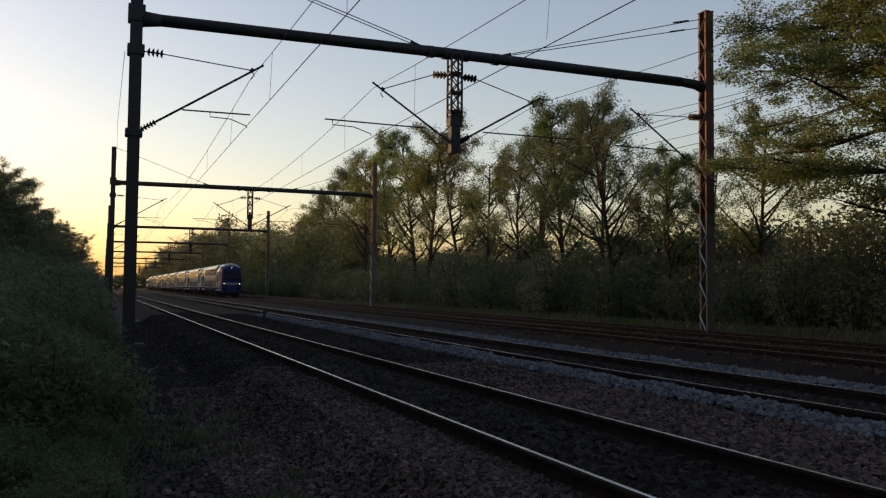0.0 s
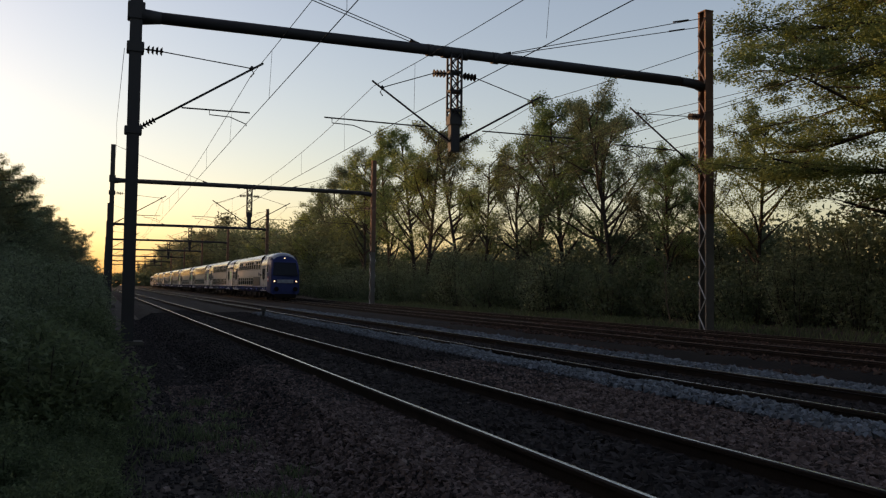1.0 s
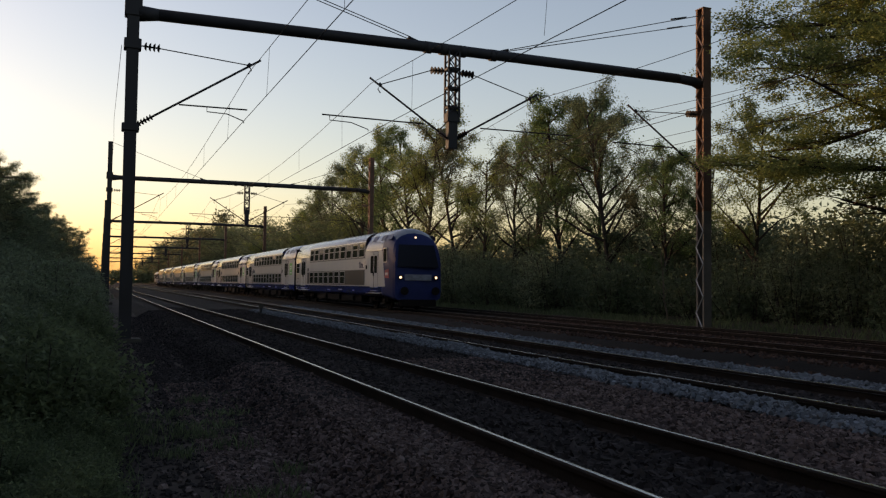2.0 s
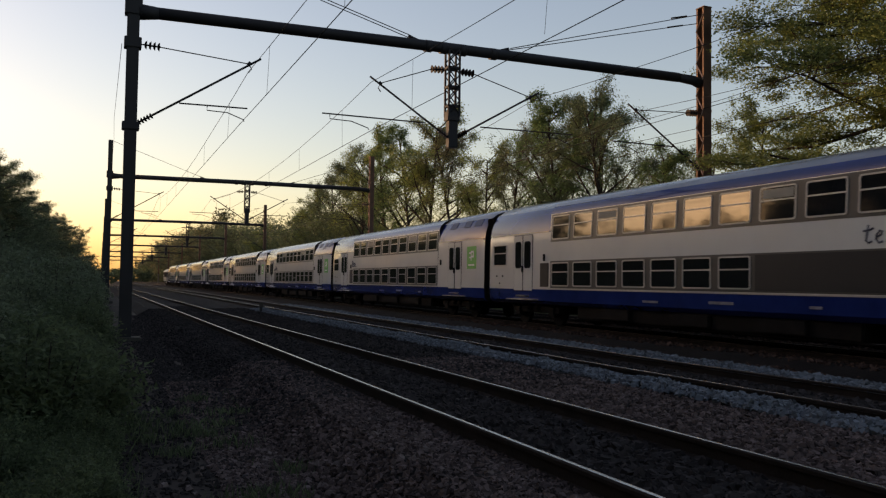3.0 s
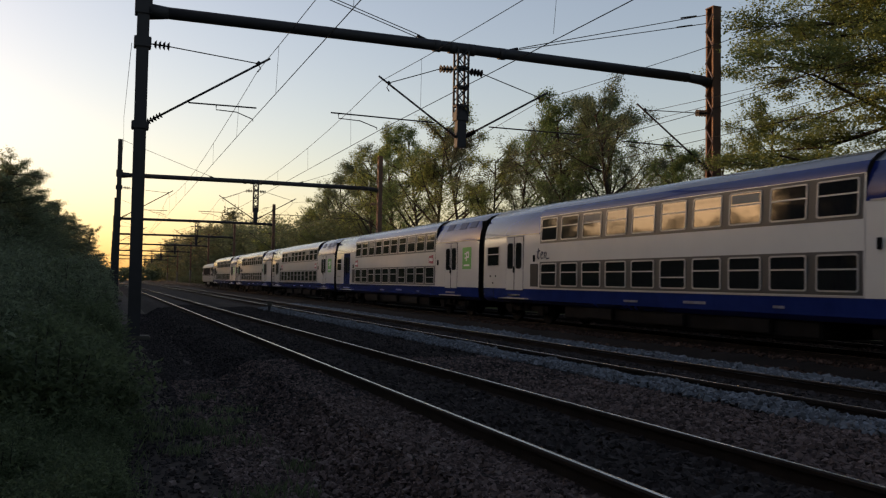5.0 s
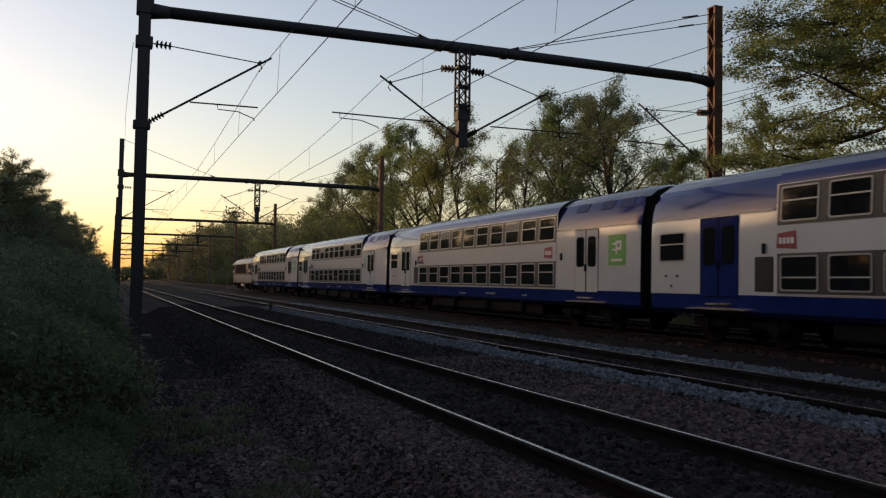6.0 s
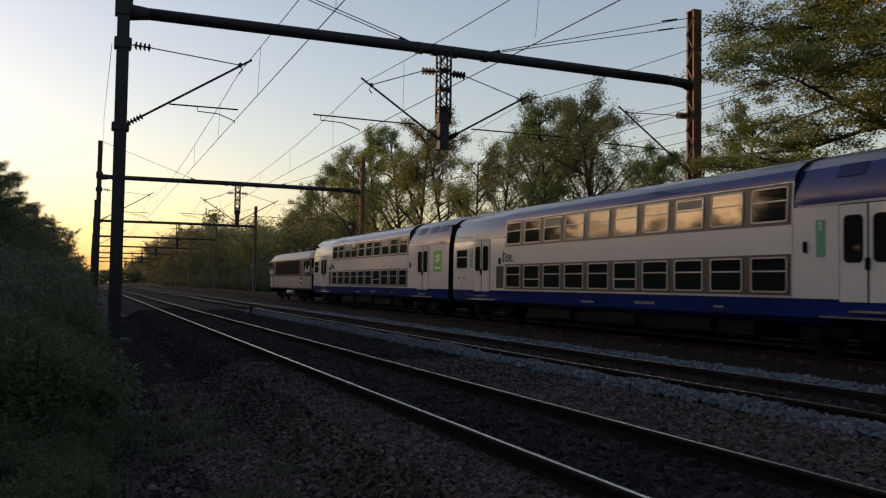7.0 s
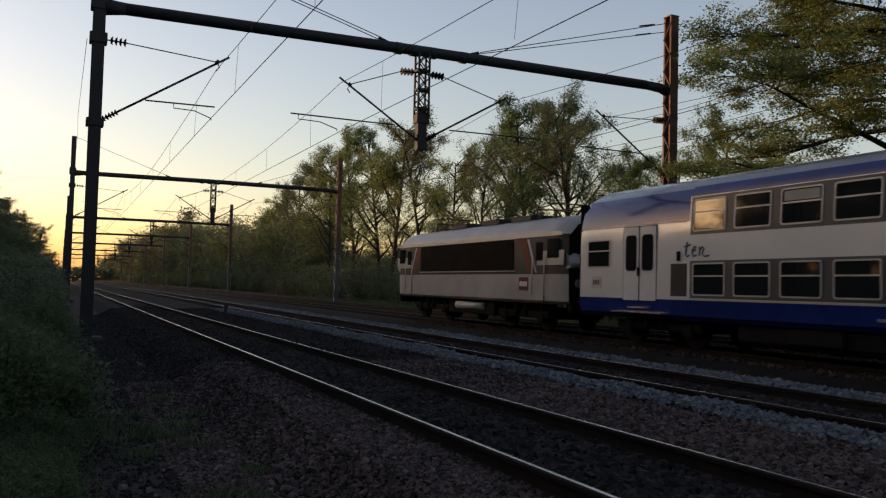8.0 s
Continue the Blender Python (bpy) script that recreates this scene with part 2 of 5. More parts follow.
def bed(x0, x1, top, foot, label):
    """A ballast bank with sloping shoulders and an uneven top."""
    ys = [-60, -30, -15] + [i * 0.5 for i in range(-10, 70)] + [36, 40, 46, 54, 64, 78, 95, 120, 160, 210, 280, 380, 440]
    prof = [(x0 - 0.75, foot - 0.12)] + [(x0 + (x1 - x0) * k / 14, top) for k in range(15)] + [(x1 + 0.75, foot - 0.12)]
    verts = []
    for y in ys:
        for k, (x, z) in enumerate(prof):
            verts.append((x, y, z + rise(x, y) + (0.025 * noise.noise((x * 3, y * 3, 1)) if 0 < k < len(prof) - 1 else 0)))
    n = len(prof)
    faces = [(j * n + i, j * n + i + 1, (j + 1) * n + i + 1, (j + 1) * n + i) for j in range(len(ys) - 1) for i in range(n - 1)]
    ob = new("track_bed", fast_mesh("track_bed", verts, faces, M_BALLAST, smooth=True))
    return tagged(ob, label, "ballast", kind="structure")


GROUND = ground()
BED_A = bed(2.3, 9.9, -0.155, -0.5, "dark brown ballast bed under two tracks")
BED_B = bed(13.9, 21.0, -0.315, -0.5, "rust-brown ballast bed under the far tracks")


def rail(x, ztop, head, label):
    prof = [(-0.07, -0.17), (0.07, -0.17), (0.07, -0.155), (0.012, -0.135), (0.012, -0.05), (0.035, -0.04), (0.036, -0.012), (0.019, -0.001),
            (0.009, 0.0), (-0.009, 0.0), (-0.019, -0.001), (-0.036, -0.012), (-0.035, -0.04), (-0.012, -0.05), (-0.012, -0.135), (-0.07, -0.155)]
    ys = [-60, -20, 0, 12, 30, 60, 150, 300, 420, 440]
    t = thing("rail", label, "rail", group="running rails")
    head_prof = prof[5:13]
    foot_prof = prof[:5] + prof[13:]
    for name, pr, m in (("rail_foot", foot_prof, M_RAIL), ("rail_head", head_prof, None)):
        bm = bmesh.new()
        mats = [0] * len(pr)
        if m is None:
            for i in (2, 3, 4):
                mats[i] = 1
        loft(bm, [[(x + p, y, ztop + rise(x, y) + q) for p, q in pr] for y in ys], mats)
        bmesh.ops.recalc_face_normals(bm, faces=bm.faces)
        part(name, bm, [M_RAIL, head], t)
    return t


for (c, z), head, lab in zip(TRACKS, (M_RAIL_HEAD, M_RAIL_HEAD, M_RAIL_DULL, M_RAIL_DULL),
                             ("steel rail with a bright polished head", "steel rail with a bright polished head",
                              "rust-brown steel rail with a dull head", "rust-brown unused steel rail among weeds")):
    for s in (-0.5, 0.5):
        rail(c + s * GAUGE, z, head, lab)


def sleepers():
    bm = bmesh.new()
    box(bm, -1.28, 1.28, -0.125, 0.125, -0.30, -0.165, 0, 0.012)
    for s in (-1, 1):
        box(bm, s * 0.7525 - 0.16, s * 0.7525 + 0.16, -0.08, 0.08, -0.166, -0.152)
    me = mesh_of("sleeper", bm, M_SLEEPER)
    for (c, z), y1 in zip(TRACKS, (45, 45, 50, 50)):
        t = thing("sleeper_row", "dark weathered wooden sleepers half buried in ballast", "sleepers", kind="structure")
        y = -6.0
        while y < y1:
            place("sleeper", me, t, pose(c + random.uniform(-0.02, 0.02), y, z + rise(c, y) + random.uniform(-0.004, 0.004), 0, 0, random.uniform(-0.6, 0.6)))
            y += 0.6


sleepers()



def stones():
    """Loose ballast: angular stones as flattened, jittered boxes; the nearest ones are parts, the rest one mass each."""
    rng = np.random.default_rng(77)
    corner = np.array([(-1, -1, -1), (1, -1, -1), (1, 1, -1), (-1, 1, -1), (-1, -1, 1), (1, -1, 1), (1, 1, 1), (-1, 1, 1)], float)
    quads = np.array([(3, 2, 1, 0), (4, 5, 6, 7), (0, 1, 5, 4), (1, 2, 6, 5), (2, 3, 7, 6), (3, 0, 4, 7)])

    def mass(name, label, count, x0, x1, y0, y1, zf, size, mat, bias=1.0):
        x = rng.uniform(x0, x1, count)
        y = y0 + (y1 - y0) * rng.uniform(0, 1, count) ** bias
        z = np.array([zf(a, b) for a, b in zip(x, y)])
        v = corner[None] * (1 + rng.normal(0, 0.24, (count, 8, 3)))
        v[:, 4:, :2] *= rng.uniform(0.45, 0.9, (count, 1, 1))
        s = size * rng.uniform(0.55, 1.35, (count, 1))
        v *= (s * np.array([1.0, 0.8, 0.6]) * rng.uniform(0.75, 1.25, (count, 3)))[:, None, :]
        q = rng.normal(0, 1, (count, 4))
        q[:, 1:3] *= 0.35
        q /= np.linalg.norm(q, axis=1)[:, None]
        w, a, b, c = q.T
        m = np.stack([1 - 2 * (b * b + c * c), 2 * (a * b - w * c), 2 * (a * c + w * b), 2 * (a * b + w * c), 1 - 2 * (a * a + c * c), 2 * (b * c - w * a),
                      2 * (a * c - w * b), 2 * (b * c + w * a), 1 - 2 * (a * a + b * b)], 1).reshape(-1, 3, 3)
        v = np.einsum("nij,nkj->nki", m, v) + np.stack([x, y, z + s[:, 0] * 0.25], 1)[:, None, :]
        f = (quads[None] + 8 * np.arange(count)[:, None, None]).reshape(-1, 4)
        ob = new(name, fast_mesh(name, v.reshape(-1, 3).tolist(), f.tolist(), mat))
        tagged(ob, label, "ballast", kind="stuff")

    def bed_top(x, y):
        shoulder = -0.155 - max(0.0, (2.3 - x) / 0.75) * 0.46
        return max(shoulder, ground_height(x, y))

    def heap(lo, hi, h):
        return lambda x, y: -0.17 + rise(x, y) + h * math.sin(math.pi * min(1, max(0, (x - lo) / (hi - lo)))) * (0.7 + 0.5 * noise.noise((y * 0.8, x, 5)))
    # Shoulder and middle stones change to a darker tone further along.
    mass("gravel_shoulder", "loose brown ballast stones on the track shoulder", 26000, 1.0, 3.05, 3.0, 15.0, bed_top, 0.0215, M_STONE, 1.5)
    mass("gravel_shoulder", "darker ballast stones further along the shoulder", 12000, 0.9, 3.05, 10.0, 45.0, bed_top, 0.026, M_STONE_DARKEST, 1.3)
    mass("gravel_path", "dark gravel and earth beside the track", 9000, -0.1, 1.5, 3.0, 34.0, ground_height, 0.019, M_STONE_DARKEST, 1.9)
    mass("gravel_between_rails", "very dark ballast between the rails", 9500, 3.2, 4.55, 3.0, 50.0, lambda x, y: -0.165, 0.032, M_STONE_DARKEST, 1.9)
    mass("gravel_between_rails", "very dark ballast between the rails", 6000, 7.6, 8.92, 4.0, 45.0, lambda x, y: -0.165 + rise(x, y), 0.036, M_STONE_DARKEST, 1.5)
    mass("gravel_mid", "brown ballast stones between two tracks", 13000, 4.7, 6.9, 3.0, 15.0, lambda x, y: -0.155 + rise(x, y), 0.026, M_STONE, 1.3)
    mass("gravel_mid", "darker ballast stones further along between two tracks", 9000, 4.7, 6.9, 11.0, 45.0, lambda x, y: -0.155 + rise(x, y), 0.028, M_STONE_DARKEST, 1.3)
    mass("new_ballast", "heap of fresh blue-grey ballast along the rail", 9500, 6.80, 7.42, 3.0, 42.0, heap(6.65, 7.65, 0.14), 0.034, M_STONE_GREY, 1.5)
    mass("new_ballast", "strip of fresh blue-grey ballast behind the rail", 9000, 9.45, 10.3, 4.0, 48.0, heap(9.1, 10.5, 0.12), 0.042, M_STONE_GREY, 1.3)
    mass("gravel_far", "rust-brown ballast round the far rails", 9000, 11.0, 20.5, 5.0, 34.0, lambda x, y: -0.315 + rise(x, y) if x > 13.9 else ground_height(x, y), 0.045, M_STONE_RUST, 1.2)
    mass("gravel_shoulder", "loose brown ballast stones on the track shoulder", 5000, 0.9, 3.05, -8.0, 3.0, bed_top, 0.03, M_STONE)
    mass("gravel_path", "dark gravel and earth beside the track", 3000, -1.2, 1.2, -8.0, 3.0, ground_height, 0.026, M_STONE_DARK)
    mass("gravel_between_rails", "very dark ballast between the rails", 2500, 3.2, 4.55, -8.0, 3.0, lambda x, y: -0.165, 0.034, M_STONE_DARKEST)
    # single stones close by
    shapes = []
    for k in range(6):
        v = corner * (1 + rng.normal(0, 0.25, (8, 3))) * np.array([1, 0.8, 0.55])
        v[4:, :2] *= 0.6
        shapes.append(fast_mesh("stone", v.tolist(), quads.tolist(), M_STONE_ONE))
    for k in range(220):
        x, y = rng.uniform(0.5, 3.0), rng.uniform(4.2, 9.0)
        s = rng.uniform(0.022, 0.038)
        m = pose(x, y, bed_top(x, y) + s * 0.5, rng.uniform(-25, 25), rng.uniform(-25, 25), rng.uniform(0, 360)) @ Matrix.Scale(s, 4)
        place("stone", shapes[k % 6], BED_A, m)


stones()


# ---------------------------------------------------------------- catenary portals and wires
MAST_L, MAST_R, MID = 0.70, 21.31, 10.85
BEAM_Z = 9.15
PORTALS = [26.2, 69.3, 119.7, 160.0, 204.0, 250.0, 300.0, 352.0]


def insulator(parent, p, q, r=0.085, n=4):
    """A porcelain string from p to q: a core with sheds."""
    p, q = Vector(p), Vector(q)
    bm = bmesh.new()
    tube(bm, [p, q], 0.028, 8)
    for i in range(n):
        a, b = (i + 0.25) / n, (i + 0.75) / n
        tube(bm, [p.lerp(q, a), p.lerp(q, (a + b) / 2), p.lerp(q, b)], r * 0.55, 10, r_end=r)
    part("insulator", bm, M_INSULATOR, parent, "dark brown porcelain insulator")


def cantilever(portal, base_x, tie_z, strut_z, tip, wire_x, side, reg):
    """One bracket: tie rod with insulator, raking strut, registration arm with a steady arm."""
    tip_x, tip_z = tip
    arm = part("cantilever", (lambda b: (tube(b, [(base_x + side * 0.75, 0, tie_z - 0.02), (tip_x - side * 0.3, 0, tip_z - 0.18)], 0.017, 6), b)[1])(bmesh.new()),
               M_STEEL_DARK, portal, "thin dark steel tie rod")
    insulator(arm, (base_x + side * 0.30, 0, tie_z), (base_x + side * 0.78, 0, tie_z - 0.02), 0.135, 4)
    bm = bmesh.new()
    tube(bm, [(base_x, 0, tie_z), (base_x + side * 0.32, 0, tie_z)], 0.02, 6)
    k = 0.16
    sx, sz = base_x + (tip_x - base_x) * k, strut_z + (tip_z - strut_z) * k
    tube(bm, [(sx, 0, sz), (tip_x + side * 0.03, 0, tip_z + 0.02)], 0.034, 8)
    tube(bm, [(base_x, 0, strut_z), (base_x + (tip_x - base_x) * 0.05, 0, strut_z + (tip_z - strut_z) * 0.05)], 0.035, 8)
    tube(bm, [(tip_x - side * 0.36, 0, tip_z - 0.22), (tip_x - side * 0.28, 0, tip_z - 0.13)], 0.06, 8)
    tube(bm, [(tip_x - side * 0.32, 0, tip_z - 0.2), (tip_x - side * 0.25, 0, tip_z - 0.33), (tip_x - side * 0.34, 0, tip_z - 0.45)], 0.018, 6)
    part("strut", bm, M_STEEL_DARK, arm, "raking dark steel tube")
    insulator(arm, (base_x + (tip_x - base_x) * 0.05, 0, strut_z + (tip_z - strut_z) * 0.05), (sx, 0, sz), 0.10, 5)
    bm = bmesh.new()
    a, b, za = reg
    tube(bm, [(a, 0, za), (b, 0, za + 0.02)], 0.024, 6)
    sgn = 1 if side > 0 else -1
    far = b - sgn * 0.25
    if abs(far - wire_x) < 0.6:
        far = wire_x - sgn * 1.1
    tube(bm, [(far, 0, za), (far, 0, za - 0.14), (far + (wire_x - far) * 0.55, 0, za - 0.16), (wire_x, 0, za - 0.34), (wire_x, 0, za - 0.40)], 0.016, 6)
    part("registration_arm", bm, M_STEEL_DARK, arm)


def channels(parent, x, half, z0, z1, depth, mat):
    """Two steel channels with their webs across the track."""
    for s in (-1, 1):
        w = 0.085
        prof = [(-depth, 0), (depth, 0), (depth, -s * w), (depth - 0.02, -s * w), (depth - 0.02, -s * 0.02), (-depth + 0.02, -s * 0.02), (-depth + 0.02, -s * w),
                (-depth, -s * w)]
        bm = bmesh.new()
        loft(bm, [[(x + px, s * half + py, z) for px, py in prof] for z in (z0, z1)], [0] * 8)
        bmesh.ops.recalc_face_normals(bm, faces=bm.faces)
        part("channel", bm, mat, parent)


def lacing(parent, x, half, z0, z1, depth, mat):
    z, flip, pitch = z0 + 0.1, 1, 0.62
    while z + pitch < z1:
        for t in (-1, 1):
            bm = bmesh.new()
            tube(bm, [(x + t * (depth + 0.02), -flip * half * 0.9, z), (x + t * (depth + 0.02), flip * half * 0.9, z + pitch)], 0.03, 4, smooth=False)
            part("lacing_bar", bm, mat, parent)
        z += pitch
        flip = -flip


def portal(MAST_L, stay_l, stay_r, pairs):
    p = thing("catenary_portal", "steel catenary portal with tubular beam, masts and brackets", "catenary portal", pose(0, *((PORTALS[0], 0) if pairs > 1 else (PORTALS[1], 0.1))), "catenary portals over the tracks")
    # H-section mast on the camera side
    bm = bmesh.new()
    prof = [(-0.17, -0.17), (0.17, -0.17), (0.17, -0.145), (0.02, -0.13), (0.02, 0.13), (0.17, 0.145), (0.17, 0.17), (-0.17, 0.17), (-0.17, 0.145),
            (-0.02, 0.13), (-0.02, -0.13), (-0.17, -0.145)]
    loft(bm, [[(MAST_L + px, py, z) for px, py in prof] for z in (-0.6, 11.9)], [0] * 12)
    bmesh.ops.recalc_face_normals(bm, faces=bm.faces)
    lm = part("mast", bm, M_STEEL_DARK, p, "dark painted steel mast")
    bm = bmesh.new()
    box(bm, MAST_L - 0.45, MAST_L + 0.45, -0.4, 0.4, -0.9, -0.38, 0, 0.03)
    part("footing", bm, M_CONCRETE, lm, "weathered concrete footing")
    for z, h in ((9.28, 0.5), (8.2, 0.3), (5.75, 0.22)):
        bm = bmesh.new()
        box(bm, MAST_L - 0.24, MAST_L + 0.24, -0.215, 0.215, z - h / 2, z + h / 2, 0, 0.015)
        part("clamp", bm, M_STEEL_DARK, lm, "bolted dark steel clamp")
    # laced mast on the wood side
    bm = bmesh.new()
    box(bm, MAST_R - 0.2, MAST_R + 0.2, -0.24, 0.24, 12.002, 12.05, 0, 0.01)
    rm = part("mast", bm, M_STEEL_RUST, p, "rust-brown laced steel mast, grey towards its foot")
    channels(rm, MAST_R, 0.22, 4.2, 12.0, 0.18, M_STEEL_RUST)
    lacing(rm, MAST_R, 0.22, 4.2, 12.0, 0.18, M_STEEL_LACE)
    channels(rm, MAST_R, 0.22, -0.38, 4.195, 0.18, M_STEEL_DULL)
    lacing(rm, MAST_R, 0.22, -0.38, 4.18, 0.18, M_STEEL_GREY)
    bm = bmesh.new()
    box(bm, MAST_R - 0.5, MAST_R + 0.5, -0.45, 0.45, -0.8, -0.34, 0, 0.03)
    part("footing", bm, M_CONCRETE, rm, "weathered concrete footing")
    # beam
    bm = bmesh.new()
    tube(bm, [(MAST_L + 0.15, 0, BEAM_Z), (MAST_L + 0.7, 0, BEAM_Z + 0.02)], 0.24, 16, r_end=0.178)
    tube(bm, [(MAST_L + 0.6, 0, BEAM_Z + 0.02), (MID, 0, BEAM_Z + 0.08), (MAST_R - 1.2, 0, BEAM_Z + 0.06)], 0.178, 16)
    tube(bm, [(MAST_R - 1.2, 0, BEAM_Z + 0.06), (MAST_R - 0.5, 0, BEAM_Z + 0.02), (MAST_R - 0.2, 0, BEAM_Z - 0.06)], 0.165, 16, r_end=0.2)
    for x in (MID - 0.9, MID - 0.35, MID + 0.35, MID + 1.5):
        tube(bm, [(x - 0.12, 0, BEAM_Z + 0.06), (x + 0.12, 0, BEAM_Z + 0.06)], 0.20, 16)
    for x, s in ((stay_l + 0.45, -1), (stay_r - 0.5, 1)):
        tube(bm, [(x, 0, BEAM_Z + 0.16), (x + s * 0.5, 0, BEAM_Z + 0.32)], 0.05, 6)
    part("beam", bm, M_STEEL_DARK, p, "dark painted tubular steel beam")
    # hanging lattice post
    bm = bmesh.new()
    for sx in (-1, 1):
        for sy in (-1, 1):
            box(bm, MID + sx * 0.19 - 0.03, MID + sx * 0.19 + 0.03, sy * 0.17 - 0.03, sy * 0.17 + 0.03, 6.9, 9.15)
    z, flip = 7.0, 1
    while z < 9.0:
        for sy in (-1, 1):
            tube(bm, [(MID - flip * 0.18, sy * 0.2, z), (MID + flip * 0.18, sy * 0.2, z + 0.42)], 0.022, 4, smooth=False)
            tube(bm, [(MID + flip * 0.18, sy * 0.2, z), (MID - flip * 0.18, sy * 0.2, z + 0.42)], 0.022, 4, smooth=False)
        z, flip = z + 0.44, -flip
    for z in (8.55, 7.9, 7.25):
        box(bm, MID - 0.22, MID + 0.22, -0.2, 0.2, z - 0.035, z + 0.035)
    box(bm, MID - 0.16, MID + 0.16, -0.14, 0.14, 5.85, 7.15, 0, 0.01)
    box(bm, MID - 0.22, MID + 0.22, -0.18, 0.18, 6.75, 7.05, 0, 0.01)
    part("hanging_post", bm, M_STEEL_DARK, p, "dark steel lattice post hanging from the beam")
    # stays
    for y in (-0.12, 0.12)[:pairs]:
        bm = bmesh.new()
        tube(bm, [(MAST_L + 0.1, y, 11.85), (stay_l, y, BEAM_Z + 0.3)], 0.016, 5)
        part("stay", bm, M_WIRE, p, "taut steel stay wire")
        bm = bmesh.new()
        tube(bm, [(MAST_R - 0.25, y, 11.72 - 1.2 * (y + 0.12)), (stay_r, y, BEAM_Z + 0.3)], 0.016, 5)
        st = part("stay", bm, M_WIRE, p, "taut steel stay wire")
        bm = bmesh.new()
        tube(bm, [(MAST_R - 0.9, y, 11.57 - 1.2 * (y + 0.12)), (MAST_R - 1.6, y, 11.40 - 1.2 * (y + 0.12))], 0.032, 6)
        part("turnbuckle", bm, M_WIRE, st, "steel turnbuckle")
    cantilever(p, MAST_L, 8.19, 5.74, (4.40, 8.13), 3.95, 1, (2.04, 4.05, 6.55))
    cantilever(p, MID, 8.47, 6.10, (7.98, 7.96), 7.92, -1, (9.88, 6.39, 6.62))
    cantilever(p, MID, 8.47, 6.14, (14.12, 8.02), 15.40, 1, (11.9, 15.5, 6.64))
    cantilever(p, MAST_R, 7.92, 5.62, (17.90, 7.98), 18.3, -1, (20.0, 17.2, 6.55))
    return p


portal(MAST_L, MID - 1.55, MID + 2.1, 2)
second_portal = portal(0.48, 7.2, 14.7, 1)
for y in PORTALS[2:]:
    copy_thing(second_portal, pose(0, y, 0.14))


def wires():
    spans = [-20.0] + PORTALS
    rows = ((3.95, 4.05, 7.70, 0.0, 1.0), (8.03, 8.0, 7.80, 0.7, 0.4), (15.40, 14.0, 7.8, -0.4, 0.1), (18.3, 17.8, 7.6, 0.0, 0.4))
    for cx, mx, top, swing, pull in rows:
        w = thing("overhead_line", "overhead contact wire with messenger wire and droppers", "overhead line", group="overhead lines")
        bm = bmesh.new()
        tube(bm, [(cx + (swing if k == 0 else 0.12 if k % 2 == 0 else 0), y, (6.22 + 0.1 * min(k - 1, 2)) if k else 6.1) for k, y in enumerate(spans)], 0.0105, 5)
        part("contact_wire", bm, M_WIRE, w)
        bm = bmesh.new()
        pts = []
        for a, b in zip(spans, spans[1:]):
            s = 0.85 * ((b - a) / 44.0) ** 2
            s = min(s, 1.1) if a > 0 else 0.62
            for k in range(12):
                u = k / 12
                z = top - 4 * s * u * (1 - u)
                x = mx + (cx - mx) * pull * min(1, 6 * u * (1 - u)) + (swing * 0.6 * (1 - u) if a < 0 else 0)
                pts.append((x, a + (b - a) * u, z))
                if k % 2 == 1 and a < 200:
                    bd = bmesh.new()
                    tube(bd, [(x, a + (b - a) * u, z), (cx, a + (b - a) * u, 6.22)], 0.005, 4)
                    part("dropper", bd, M_WIRE, w)
        pts.append((mx, spans[-1], top))
        tube(bm, pts, 0.0095, 5)
        part("messenger_wire", bm, M_WIRE, w)
    w = thing("earth_wire", "thin earth wire strung along the mast tops", "wire")
    bm = bmesh.new()
    tube(bm, [(MAST_L - 0.3, 26.2, 8.15), (MAST_L - 0.25, 47, 9.7), (MAST_L, 69.3, 11.8), (MAST_L, 119.7, 11.8), (MAST_L, 160, 11.8)], 0.009, 5)
    part("strand", bm, M_WIRE, w)
    w = thing("feeder_wire", "feeder wire slung beside the wood-side masts", "wire")
    bm = bmesh.new()
    for x, z0 in ((22.0, 9.0), (22.4, 8.2)):
        tube(bm, [(x, y, z0 - (0.0 if i % 2 else 0.5)) for i, y in enumerate((-20, 3, 26.2, 48, 69.3, 95, 119.7))], 0.011, 5)
    part("strand", bm, M_WIRE, w)


wires()


def marker_post():
    p = thing("marker_post", "short dark trackside marker post in the ballast", "post", pose(6.75, 38.5, -0.17))
    bm = bmesh.new()
    box(bm, -0.06, 0.06, -0.04, 0.04, -0.2, 0.50, 0, 0.01)
    part("shaft", bm, M_STEEL_DARK, p)
    bm = bmesh.new()
    box(bm, -0.10, 0.10, -0.055, -0.042, 0.34, 0.52, 0, 0.004)
    part("plate", bm, M_CONCRETE, p, "weathered grey plate")


marker_post()


def cable_trough():
    """Short runs of concrete trough lids showing between weeds by the wood-side mast."""
    t = thing("cable_trough", "low pale concrete cable trough along the far track", "cable trough", kind="structure")
    bm = bmesh.new()
    box(bm, -0.17, 0.17, 0.01, 0.99, -0.06, 0.0, 0, 0.008)
    me = mesh_of("lid", bm, M_TROUGH)
    for y in (21.2, 22.2, 23.2, 26.9, 27.9, 28.9, 29.9, 33.6, 34.6):
        place("lid", me, t, pose(20.78 + random.uniform(-0.02, 0.02), y, -0.27 + rise(20.78, y), 0, random.uniform(-1.5, 1.5), random.uniform(-1, 1)))
    bm = bmesh.new()
    box(bm, 20.63, 20.93, 20.5, 36.0, -0.6, -0.29)
    part("channel", bm, M_CONCRETE, t)


cable_trough()


